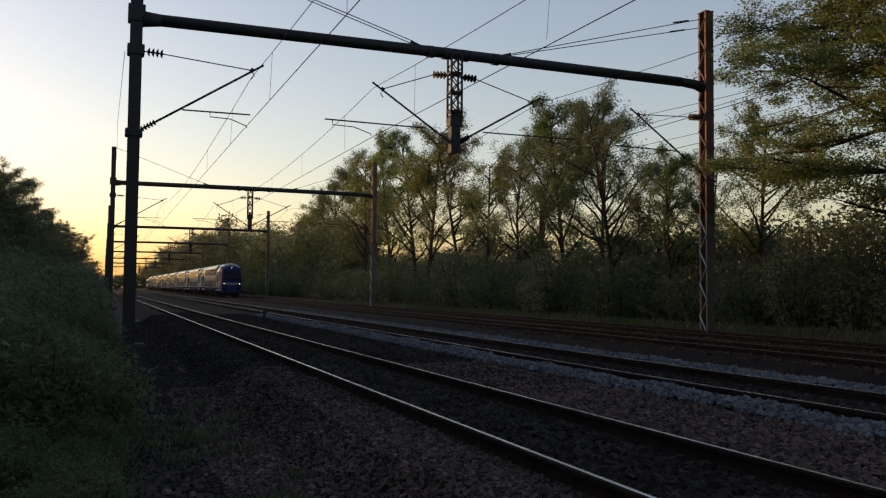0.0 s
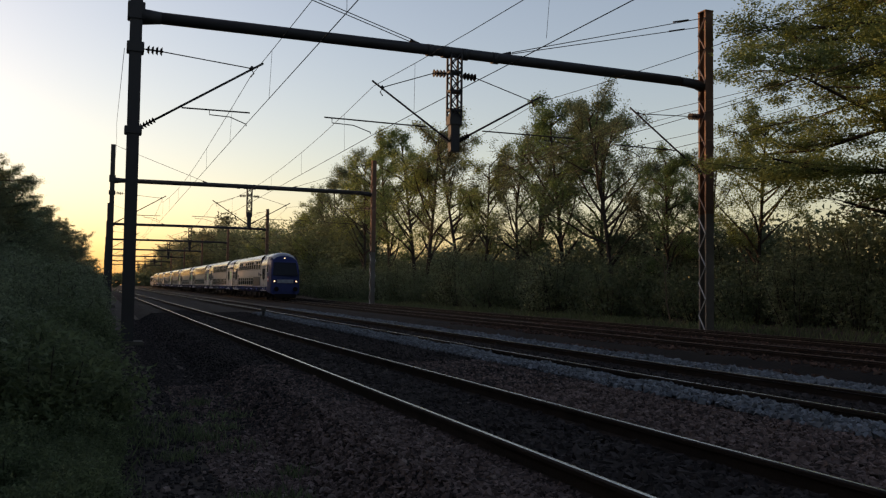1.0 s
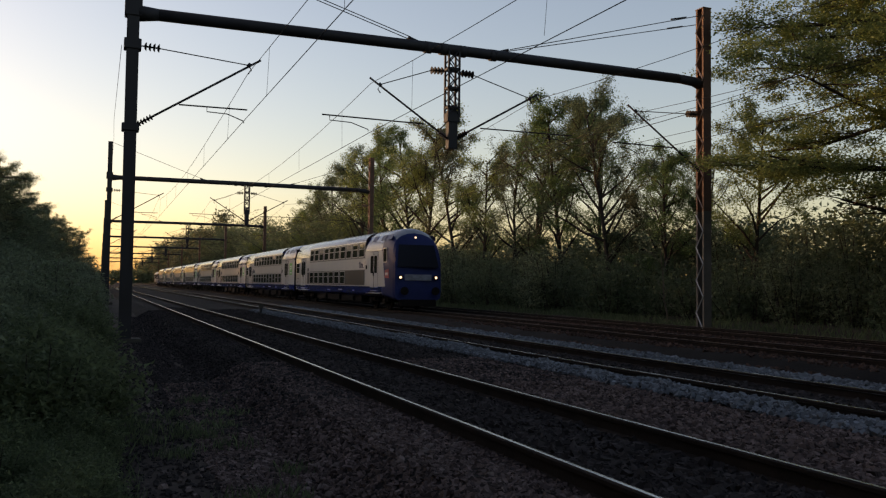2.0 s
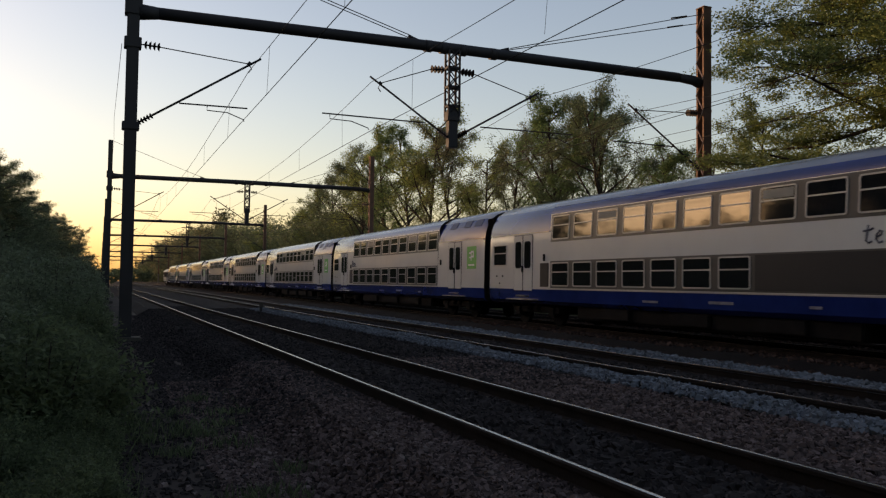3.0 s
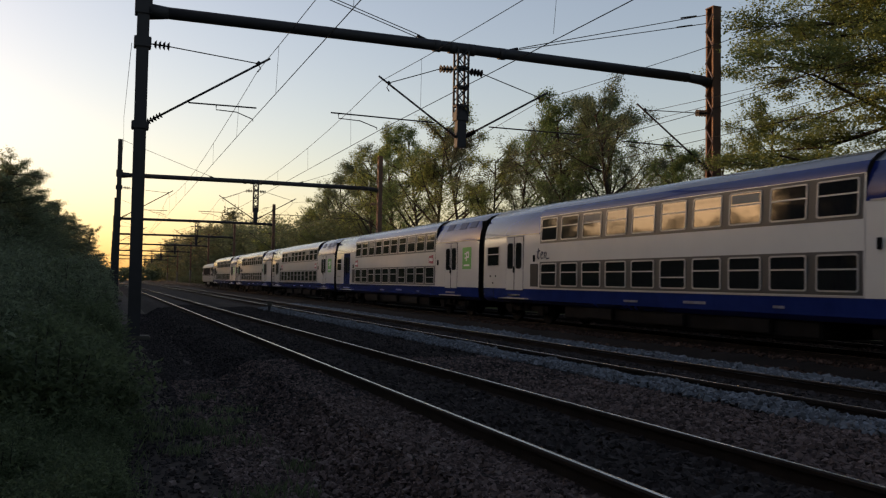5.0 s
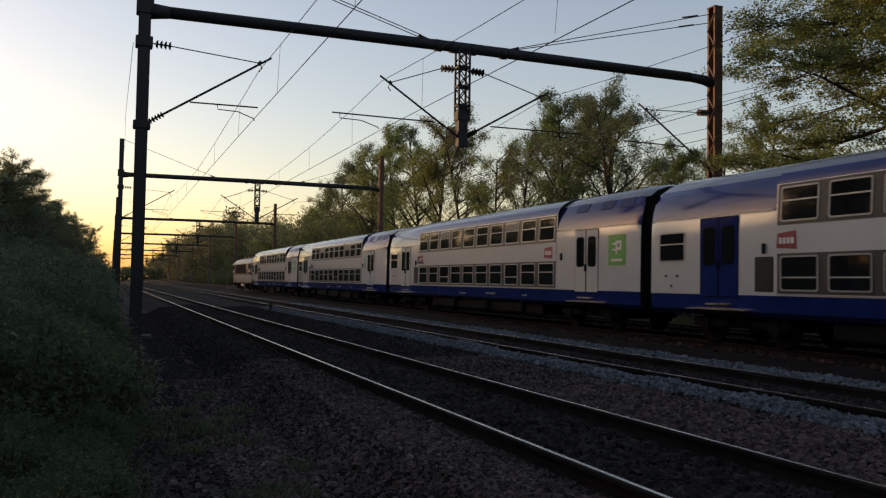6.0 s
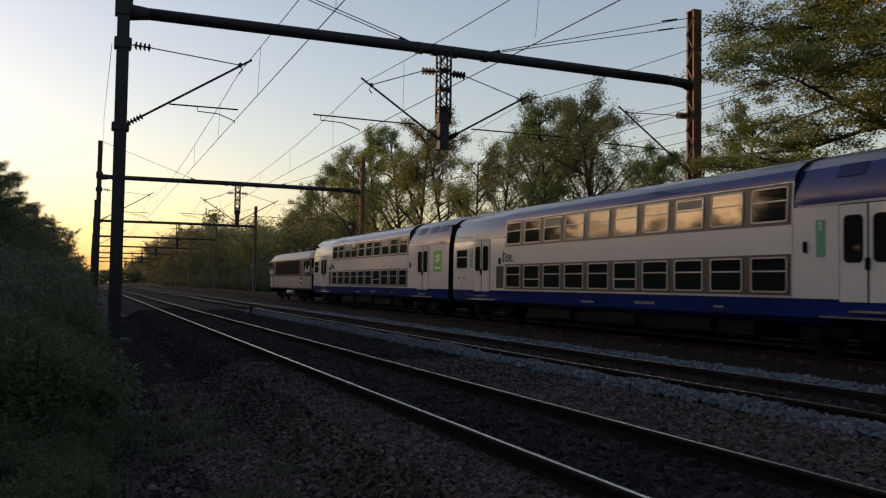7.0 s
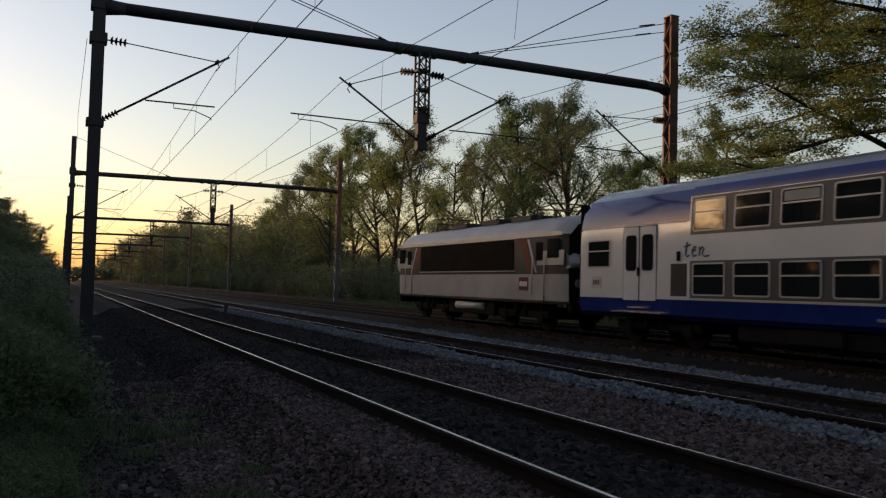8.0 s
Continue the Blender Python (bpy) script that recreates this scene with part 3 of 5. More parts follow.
# ---------------------------------------------------------------- vegetation
def leaf_cloud(rng, centres, spread, count, size, flat=1.0, quad=False, level=0.7):
    """Small bent quads scattered round centres: vertices and faces."""
    c = np.asarray(centres)[rng.integers(0, len(centres), count)]
    p = c + rng.normal(0, 1, (count, 3)) * np.array([spread, spread, spread * flat])
    d = rng.normal(0, 1, (count, 3))
    d[:, 2] *= level
    d /= np.linalg.norm(d, axis=1)[:, None]
    e = np.cross(d, rng.normal(0, 1, (count, 3)) * np.array([level, level, 1.0]))
    e /= np.linalg.norm(e, axis=1)[:, None]
    s = (size * rng.uniform(0.6, 1.3, count))[:, None]
    if quad:
        v = np.stack([p - d * s, p + e * s * 0.5, p + d * s, p - e * s * 0.5], 1).reshape(-1, 3)
        return v, np.arange(count * 4).reshape(-1, 4)
    v = np.stack([p - d * s, p + e * s * 0.6, p + d * s - e * s * 0.3], 1).reshape(-1, 3)
    f = np.arange(count * 3).reshape(-1, 3)
    return v, f


def branches(rng, height, spread, lean, layered):
    """Trunk and limbs as tapered tubes: vertices, faces and the ends of the twigs."""
    V, F, tips = [], [], []

    def limb(p, d, length, r, level, n):
        pts, q, dd = [np.array(p)], np.array(p, float), np.array(d, float)
        steps = 5 if level == 0 else 3
        for _ in range(steps):
            dd = dd + rng.normal(0, 0.13 if level else 0.05, 3)
            if layered and level:
                dd[2] *= 0.75
            elif level:
                dd[2] += 0.07
            dd /= np.linalg.norm(dd)
            q = q + dd * length / steps
            pts.append(q.copy())
        base = len(V)
        for i, pt in enumerate(pts):
            rr = r * (1 - 0.72 * i / steps)
            for o in ring(pt, dd, rr, n):
                V.append(tuple(o))
        for i in range(steps):
            for j in range(n):
                a, b = base + i * n, base + (i + 1) * n
                F.append((a + j, a + (j + 1) % n, b + (j + 1) % n, b + j))
        return pts

    trunk = limb((0, 0, -0.3), (lean, 0, 1), height * 0.86, height * 0.0115, 0, 7)
    levels = int((10 + height * 0.6) * (1.9 if layered else 1.15))
    for k in range(levels):
        u = 0.22 + 0.78 * (k + rng.uniform(0, 0.8)) / levels
        i = min(int(u * 5), 4)
        p = trunk[i] + (trunk[i + 1] - trunk[i]) * (u * 5 - i if u < 1 else 1)
        a = rng.uniform(0, 2 * math.pi)
        up = rng.uniform(0.0, 0.35) if layered else rng.uniform(0.5, 1.25)
        ln = spread * (1.05 - (0.40 if layered else 0.62) * abs(u - 0.45) / 0.55) * rng.uniform(0.7, 1.1)
        d = np.array([math.cos(a), math.sin(a), up])
        d /= np.linalg.norm(d)
        main = limb(p, d, ln, height * 0.0062 * (1.25 - 0.6 * u), 1, 5)
        for _ in range(10 if layered else 6):
            w = rng.uniform(0.2, 1.0)
            j = min(int(w * 3), 2)
            s = main[j] + (main[j + 1] - main[j]) * (w * 3 - j)
            dd = d + rng.normal(0, 0.55, 3) * np.array([1, 1, 0.3 if layered else 0.9])
            dd /= np.linalg.norm(dd)
            sub = limb(s, dd, ln * rng.uniform(0.25, 0.5), height * 0.0016, 2, 3)
            tips.extend(sub[1:])
            for _ in range(2):
                d3 = dd + rng.normal(0, 0.7, 3) * np.array([1, 1, 0.3 if layered else 0.9])
                d3 /= np.linalg.norm(d3)
                tw = limb(sub[2], d3, ln * rng.uniform(0.12, 0.25), height * 0.0009, 2, 3)
                tips.extend(tw[1:])
    return V, F, tips


def tree_kind(seed, height, spread, leaves, leaf, mat, lean=0.0, layered=False, puff=0.22, label="", low=0.0, full=0.6):
    rng = np.random.default_rng(seed)
    V, F, tips = branches(rng, height, spread, lean, layered)
    t = thing("tree", label, "tree", group="trees along the line")
    place("trunk", fast_mesh("trunk", V, F, M_BARK, smooth=True), t)
    if low:
        tips = [q for q in tips if q[2] > low]
    # leaves sit in sprays: some twigs are full, others nearly bare
    order = rng.permutation(len(tips))[:max(40, int(len(tips) * full))]
    v, f = leaf_cloud(rng, [tips[i] for i in order], puff, leaves, leaf, 0.5 if layered else 0.8, True, 0.45 if layered else 0.7)
    place("crown", fast_mesh("crown", v.tolist(), f.tolist(), mat), t)
    return t


def shrub_kind(seed, w, h, leaves, leaf, mat, label, category="shrub", name="shrub"):
    """Stems fanning out from the ground with leaves all over an uneven dome."""
    rng = np.random.default_rng(seed)
    V, F, tips = [], [], []
    for k in range(26):
        a, r = rng.uniform(0, 6.28), w * math.sqrt(rng.uniform(0, 1)) * 0.85
        top = np.array([math.cos(a) * r, math.sin(a) * r, h * (1 - 0.55 * (r / w) ** 2) * rng.uniform(0.55, 1.1)])
        foot = np.array([top[0] * 0.45, top[1] * 0.45, -0.2])
        base = len(V)
        for i in range(4):
            q = foot + (top - foot) * i / 3 + rng.normal(0, 0.05 * w, 3) * (i > 0)
            if i:
                tips.append(q)
                tips.append(q * 0.9 + rng.normal(0, 0.12 * w, 3))
            V.extend(tuple(o) for o in ring(q, top - foot, 0.02 * (1.2 - 0.3 * i) * max(1, h / 2), 4))
        for i in range(3):
            for j in range(4):
                F.append((base + i * 4 + j, base + i * 4 + (j + 1) % 4, base + i * 4 + 4 + (j + 1) % 4, base + i * 4 + 4 + j))
    tips = [q if q[2] > 0.05 else np.array([q[0], q[1], 0.1]) for q in tips]
    t = thing(name, label, category, group="shrubs along the line")
    place("stem", fast_mesh("stem", V, F, M_BARK), t)
    v, f = leaf_cloud(rng, tips, 0.15 * w, leaves, leaf, 0.8)
    place("foliage", fast_mesh("foliage", v.tolist(), f.tolist(), mat), t)
    return t


def plant(kinds, rows, seed):
    """rows: x, y, kind index, scale."""
    rng = random.Random(seed)
    used = set()
    for x, y, k, s, *turn in rows:
        z = ground_height(x, y) - 0.05
        m = pose(x, y, z, 0, 0, turn[0] if turn else rng.uniform(0, 360))
        if k in used:
            ob = copy_thing(kinds[k], m)
        else:
            ob = kinds[k]
            ob.matrix_basis = m
            used.add(k)
        ob.scale = (s, s, s * rng.uniform(0.93, 1.07))
    for k, o in enumerate(kinds):
        if k not in used:
            o.matrix_basis = pose(60 + 9 * k, 140, ground_height(60, 140))


TREE_HEIGHTS = (13.5, 14.5, 12.0, 13.0, 18.0, 15.0)
TREES = [
    tree_kind(1, 13.5, 4.0, 23000, 0.062, M_LEAF[0], puff=0.19, label="slender young tree with sparse fresh green leaves", low=2.6),
    tree_kind(2, 14.5, 4.6, 27000, 0.062, M_LEAF[2], puff=0.21, label="tall tree with dull olive spring foliage", low=2.6),
    tree_kind(3, 12.0, 3.4, 15000, 0.058, M_LEAF[3], lean=0.06, puff=0.18, label="thin tree with russet opening buds", low=3.0),
    tree_kind(4, 13.0, 3.9, 22000, 0.062, M_LEAF[1], lean=-0.05, puff=0.20, label="light tree with yellow-green spring leaves", low=4.0),
    tree_kind(5, 18.0, 6.4, 260000, 0.055, M_LEAF[1], layered=True, puff=0.24, label="large beech with layered yellow-green sprays", low=4.2, full=0.75),
    tree_kind(6, 15.0, 5.5, 60000, 0.072, M_LEAF[2], layered=True, puff=0.24, label="broad tree with layered olive foliage", low=2.0),
]
# x, y, kind, height
TREE_ROWS = [
    (28.0, 21.8, 4, 20.5, 120), (30.0, 14.5, 5, 18.0), (28.0, 7.0, 5, 18.0), (28.0, 31.0, 3, 10.5), (30.0, 0.0, 5, 16.0),
    (29.0, 35.7, 2, 9.8), (27.0, 36.0, 0, 9.8), (28.0, 39.5, 2, 11.0), (27.0, 41.5, 1, 13.5), (29.0, 45.8, 0, 14.5), (27.5, 47.5, 0, 15.2),
    (27.0, 50.5, 1, 13.6), (28.5, 57.0, 2, 13.6), (27.0, 58.5, 3, 12.5), (29.0, 67.5, 2, 16.8), (27.0, 71.0, 3, 18.3), (28.0, 77.0, 0, 17.2),
    (28.0, 84.0, 3, 18.0), (27.0, 91.0, 1, 16.6), (29.0, 98.0, 3, 17.0), (28.0, 107.0, 1, 17.2), (27.0, 115.0, 3, 15.2), (28.0, 126.0, 1, 13.6),
    (29.0, 139.0, 3, 13.2), (27.0, 150.0, 3, 12.5), (28.0, 160.0, 1, 12.0), (28.0, 173.0, 1, 12.8), (28.0, 185.0, 5, 13.5), (28.0, 197.0, 1, 14.5),
    (28.0, 217.0, 5, 14.0), (28.0, 240.0, 1, 16.5), (28.0, 270.0, 5, 19.5), (28.0, 304.0, 1, 20.2), (28.0, 350.0, 5, 20.0), (27.0, 410.0, 1, 19.8),
    (26.0, 480.0, 5, 18.0), (26.0, 585.0, 5, 16.5), (24.0, 700.0, 5, 14.0),
    (33.0, 20.0, 5, 12.0), (34.0, 14.0, 5, 12.5),
    # First three stand unseen left of view: added to block low sun, leaving sky.
    (-9.0, 48.0, 5, 7.6), (-8.0, 55.0, 5, 7.8), (-12.0, 36.0, 5, 8.5), (-7.5, 61.0, 5, 9.5), (-7.0, 67.0, 1, 10.8), (-8.0, 73.0, 5, 10.8), (-7.0, 80.0, 1, 10.4),
    (-8.0, 88.0, 5, 10.4), (-7.0, 98.0, 1, 10.4), (-7.5, 108.0, 5, 10.3), (-7.0, 118.0, 1, 10.3), (-7.0, 131.0, 5, 11.0), (-7.0, 142.0, 2, 15.2),
    (-7.5, 160.0, 5, 13.0), (-7.0, 185.0, 1, 14.5), (-7.0, 220.0, 2, 16.5), (-7.0, 260.0, 5, 15.0), (-7.0, 320.0, 1, 16.0),
    # Rows with negative y stand unseen behind the camera, added to block sky light.
    (-13.0, 60.0, 5, 7.5), (-13.0, 78.0, 5, 12.5), (-13.0, 95.0, 5, 13.0), (-15.0, 40.0, 5, 15.0), (-17.0, 42.0, 5, 16.0), (-15.0, 35.5, 5, 16.0), (-14.0, 30.0, 5, 16.0), (-13.0, 23.0, 5, 15.5), (-2.0, -14.0, 5, 15.0), (27.0, -8.0, 1, 15.0), (-11.0, 17.0, 5, 14.0), (-5.0, -10.0, 5, 14.0), (-6.0, -20.0, 5, 16.0),
    (-5.0, -28.0, 5, 16.0), (-12.0, 6.0, 5, 9.0), (-10.0, -3.0, 5, 9.0), (-11.0, -14.0, 5, 16.0), (-8.0, -36.0, 5, 16.0), (0.0, -34.0, 5, 16.0), (-4.0, -45.0, 5, 16.0),
    (-6.0, 480.0, 1, 16.0), (2.0, 640.0, 5, 11.0), (12.0, 700.0, 5, 12.0), (-12.0, -12.0, 5, 9.0), (-4.0, -22.0, 1, 10.0), (30.0, -16.0, 5, 16.0)]
plant(TREES, [(x, y, k, h / TREE_HEIGHTS[k], *turn) for x, y, k, h, *turn in TREE_ROWS], 4)

SHRUBS = [
    shrub_kind(11, 2.3, 4.6, 5200, 0.115, M_SHRUB, "dense dark green woodland-edge shrub"),
    shrub_kind(12, 2.6, 3.8, 5200, 0.115, M_LEAF[2], "dense olive hawthorn shrub at the wood's edge"),
    shrub_kind(13, 1.25, 1.75, 17000, 0.047, M_SHRUB, "low dark bramble bush beside the track"),
    shrub_kind(14, 1.0, 1.2, 14000, 0.045, M_GRASS, "low leafy green bush beside the track"),
]


def shrub_rows():
    rng = random.Random(21)
    rows = []
    y = 2.0
    while y < 320:
        rows.append((rng.uniform(24.6, 25.8), y, rng.choice((0, 1)), rng.uniform(0.65, 1.0)))
        rows.append((rng.uniform(27.5, 30.0), y + 1.5, rng.choice((0, 0, 1)), rng.uniform(0.9, 1.2)))
        y += 3.0 if y < 100 else 9.0
    y = 24.0
    while y < 260:
        rows.append((rng.uniform(-5.2, -4.0), y, rng.choice((0, 1)), rng.uniform(0.55, 0.9)))
        rows.append((rng.uniform(-9.5, -7.5), y + 1.2, 0, rng.uniform(1.0, 1.3)))
        y += 3.2 if y < 110 else 7.0
    for y in (38.0, 42.0, 46.0, 50.5, 55.0, 60.0):
        rows.append((-0.75 + rng.uniform(-0.1, 0.1), y, 0, rng.uniform(0.44, 0.52)))
    y = 23.5
    while y < 66:
        rows.append((rng.uniform(-1.9, -1.2), y, rng.choice((0, 1)), rng.uniform(0.5, 0.72)))
        y += 2.6
    y = 4.4
    while y < 9.0:
        for x in (-0.25, -0.75, -1.35):
            rows.append((x + rng.uniform(-0.15, 0.15), y + rng.uniform(-0.2, 0.2), 3, rng.uniform(0.30, 0.48)))
        y += 0.55
    y = 9.0
    while y < 40:
        rows.append((rng.uniform(-2.4, -1.7) - 0.01 * y, y, 2, rng.uniform(0.8, 1.15)))
        rows.append((rng.uniform(-1.0, -0.3) - 0.012 * y + 0.2, y + 0.6, 3, rng.uniform(0.7, 1.05)))
        rows.append((rng.uniform(-4.5, -3.4), y + 0.4, 2, rng.uniform(1.0, 1.45)))
        y += 1.35 if y < 20 else 2.4
    return rows


plant(SHRUBS, shrub_rows(), 5)


def sapling(seed, x, y, height):
    """A thin bare leaning stem with a few twigs at the wood's edge."""
    rng = np.random.default_rng(seed)
    t = thing("sapling", "thin bare pale sapling at the wood's edge", "sapling", pose(x, y, ground_height(x, y) - 0.05), "saplings at the wood's edge")
    p, d = np.zeros(3), np.array([rng.normal(0, 0.12), rng.normal(0, 0.22), 1.0])
    pts = [p]
    for _ in range(6):
        d = d + rng.normal(0, 0.09, 3) * np.array([1, 1, 0.2])
        p = p + d / np.linalg.norm(d) * height / 6
        pts.append(p)
    bm = bmesh.new()
    tube(bm, pts, 0.035, 6, r_end=0.010)
    stem = part("stem", bm, M_STEM, t)
    for k in range(5):
        q = pts[2 + k % 4]
        e = q + np.array([rng.normal(0, 0.35), rng.normal(0, 0.35), rng.uniform(0.3, 0.8)])
        bm = bmesh.new()
        tube(bm, [q, (q + e) / 2 + rng.normal(0, 0.05, 3), e], 0.012, 4, r_end=0.004)
        part("twig", bm, M_STEM, stem)


for k, (x, y, h) in enumerate(((23.3, 10.2, 4.2), (23.5, 10.9, 3.4), (23.2, 12.0, 4.8), (23.6, 12.5, 3.0), (23.4, 13.6, 4.0), (23.3, 15.2, 3.2), (23.5, 17.5, 4.4), (23.3, 31.0, 3.2))):
    sapling(90 + k, x, y, h)


def thicket(seed, label, x0, x1, ys, heights, clumps, leaves, leaf, mat, spread=0.55):
    """A far tangle: many leafy clumps on stems, with an uneven top; heights runs along ys."""
    rng = np.random.default_rng(seed)
    u = rng.uniform(0, 1, clumps) ** 1.4
    y = ys[0] + (ys[1] - ys[0]) * u
    x = rng.uniform(x0, x1, clumps)
    top = (heights[0] + (heights[1] - heights[0]) * u) * (0.78 + 0.17 * np.sin(y * 0.31) * np.sin(y * 0.13 + x) + rng.uniform(-0.1, 0.06, clumps))
    z = np.array([ground_height(a, b) for a, b in zip(x, y)]) + top * rng.uniform(0.08, 1.0, clumps) ** 0.8
    v, f = leaf_cloud(rng, np.stack([x, y, z], 1), spread, leaves, leaf, 0.8)
    V, F = v.tolist(), f.tolist()
    for k in range(0, clumps, 6):
        base = len(V)
        g = ground_height(x[k], y[k])
        V.extend([(x[k] - 0.05, y[k], g), (x[k] + 0.05, y[k], g), (x[k], y[k] + 0.05, g), (x[k], y[k], z[k] + 0.3)])
        F.extend([(base, base + 1, base + 3), (base + 1, base + 2, base + 3), (base + 2, base, base + 3)])
    tagged(new("thicket", fast_mesh("thicket", V, F, [mat])), label, "undergrowth", kind="stuff")


thicket(41, "dense dark undergrowth inside the wood", 30.5, 34.5, (10, 130), (5.8, 6.6), 720, 80000, 0.16, M_SHRUB)
thicket(42, "dense far wood closing the view down the line", 26.0, 31.0, (96, 300), (11.0, 20.5), 900, 120000, 0.24, M_LEAF[2], 1.1)
thicket(43, "dense distant wood beside the line", 25.0, 32.0, (230, 620), (20.0, 16.0), 620, 80000, 0.46, M_LEAF[3], 1.3)
thicket(44, "dense bushes on the bank beside the line", -9.2, -7.0, (50, 260), (8.6, 11.5), 620, 75000, 0.18, M_SHRUB)
# Stands left of view; added to stop low sun dappling the coaches.
thicket(51, "dense low bushes out of view, added to shade the train", -17.5, -11.5, (42, 66), (9.5, 9.5), 330, 60000, 0.2, M_SHRUB)
thicket(46, "dense wood behind the bank beside the line", -15.0, -10.0, (76, 320), (12.0, 16.0), 560, 72000, 0.26, M_SHRUB)
thicket(47, "tall dense bushes on the bank beside the line", -16.0, -11.5, (8, 46), (17.0, 18.0), 560, 90000, 0.2, M_SHRUB)
thicket(48, "distant bushes where the line bends away", -10.0, 30.0, (432, 475), (8.0, 9.0), 260, 22000, 0.5, M_LEAF[2])
# Hidden behind nearer bushes; added to keep sun off the distant coaches.
thicket(49, "tall hidden wood added behind the bank to shade the far train", -25.0, -17.0, (150, 430), (14.0, 19.0), 700, 60000, 0.5, M_LEAF[2])
thicket(50, "low distant wood beside the line", -12.0, -5.0, (300, 640), (8.0, 8.0), 420, 26000, 0.45, M_LEAF[2])
# Never in view: added beside and behind the camera to dim train and ground.
thicket(45, "dense unseen bushes added behind the camera to block light", -8.0, -5.0, (-36, 16), (5.5, 5.5), 200, 14000, 0.2, M_SHRUB)


def grass():
    """Blades: tufts on the camera's side verge, along the wood's edge and a few weeds in the gravel."""
    rng = np.random.default_rng(31)

    def blades(count, xf, yf, h, w):
        x, y = xf(count), yf(count)
        z = np.array([ground_height(a, b) for a, b in zip(x, y)])
        a = rng.uniform(0, 2 * np.pi, count)
        hh = h * rng.uniform(0.5, 1.3, count)
        lean = rng.normal(0, 0.35, (count, 2)) * hh[:, None]
        dx, dy = np.cos(a) * w, np.sin(a) * w
        v = np.stack([np.stack([x - dx, y - dy, z - 0.02], 1), np.stack([x + dx, y + dy, z - 0.02], 1),
                      np.stack([x + lean[:, 0] * 0.5 + dx * 0.7, y + lean[:, 1] * 0.5 + dy * 0.7, z + hh * 0.6], 1),
                      np.stack([x + lean[:, 0], y + lean[:, 1], z + hh], 1)], 1).reshape(-1, 3)
        return v

    sets = [("verge_grass", "rough dark green grass on the verge", blades(12000, lambda n: rng.uniform(-3.2, 0.45, n) - np.abs(rng.normal(0, 0.2, n)),
                                                                      lambda n: rng.uniform(3, 22, n), 0.13, 0.004)),
            ("wood_edge_grass", "rough grass along the wood's edge", blades(11000, lambda n: 22.0 + np.abs(rng.normal(0, 1.2, n)),
                                                                       lambda n: rng.uniform(4, 90, n), 0.30, 0.012))]
    tuft = rng.uniform([0.3, 5.0], [2.2, 14.0], (26, 2))
    pick = rng.integers(0, 26, 2600)
    jit = rng.normal(0, 0.13, (2600, 2))
    sets.append(("weed_tufts", "small green weeds growing in the gravel", blades(2600, lambda n: tuft[pick, 0] + jit[:, 0], lambda n: tuft[pick, 1] + jit[:, 1], 0.11, 0.006)))
    for name, label, v in sets:
        f = np.arange(len(v)).reshape(-1, 4)
        ob = new(name, fast_mesh(name, v.tolist(), f.tolist(), M_GRASS))
        tagged(ob, label, "grass", kind="stuff")


grass()


# ---------------------------------------------------------------- the train
TRAIN_X, TRAIN_Z = 15.60, -0.16
PITCH = 24.28
END = PITCH / 2 - 0.27          # half length of a coach body
HALF = 1.40


def section(y, kind):
    """Cross-section of a coach: 'mid' bulges to carry the upper deck, 'end' is rounder above the doors."""
    if kind == "mid":
        half = [(1.22, 0.72), (1.37, 0.85), (1.40, 1.25), (1.40, 2.78), (1.345, 3.82), (1.31, 3.95), (1.22, 4.08), (1.05, 4.22), (0.77, 4.34), (0.40, 4.43)]
    else:
        half = [(1.22, 0.72), (1.37, 0.85), (1.40, 1.25), (1.39, 2.78), (1.375, 3.22), (1.335, 3.50), (1.26, 3.78), (1.10, 4.06), (0.80, 4.28), (0.40, 4.42)]
    right = [(x, y, z) for x, z in half]
    return [(-p[0], y, p[1]) for p in half] + [(0, y, 4.46)] + right[::-1]


# 0 grey, 1 blue, 2 roof, 3 underside
MID_MATS = [1, 1, 0, 0, 1, 1, 2, 2, 2, 2, 2, 2, 2, 2, 1, 1, 0, 0, 1, 1, 3]
END_MATS = [1, 1, 0, 0, 1, 1, 1, 2, 2, 2, 2, 2, 2, 1, 1, 1, 0, 0, 1, 1, 3]


def ring_frame(bm, w, h, t, d, mi=0, r=0.07):
    """A rounded rectangular frame in the yz plane, facing -x."""
    def loop(ww, hh, x, rr):
        pts = []
        for cy, cz, a0 in ((ww / 2 - rr, hh / 2 - rr, 0), (-ww / 2 + rr, hh / 2 - rr, 90), (-ww / 2 + rr, -hh / 2 + rr, 180), (ww / 2 - rr, -hh / 2 + rr, 270)):
            for k in range(4):
                a = radians(a0 + 30 * k)
                pts.append(bm.verts.new((x, cy + rr * math.cos(a), cz + rr * math.sin(a))))
        return pts
    loops = [loop(w, h, 0.01, r), loop(w, h, -d, r), loop(w - 2 * t, h - 2 * t, -d, r * 0.6), loop(w - 2 * t, h - 2 * t, 0.01, r * 0.6)]
    for a, b in zip(loops, loops[1:]):
        for i in range(16):
            f = bm.faces.new((a[i], b[i], b[(i + 1) % 16], a[(i + 1) % 16]))
            f.material_index = mi


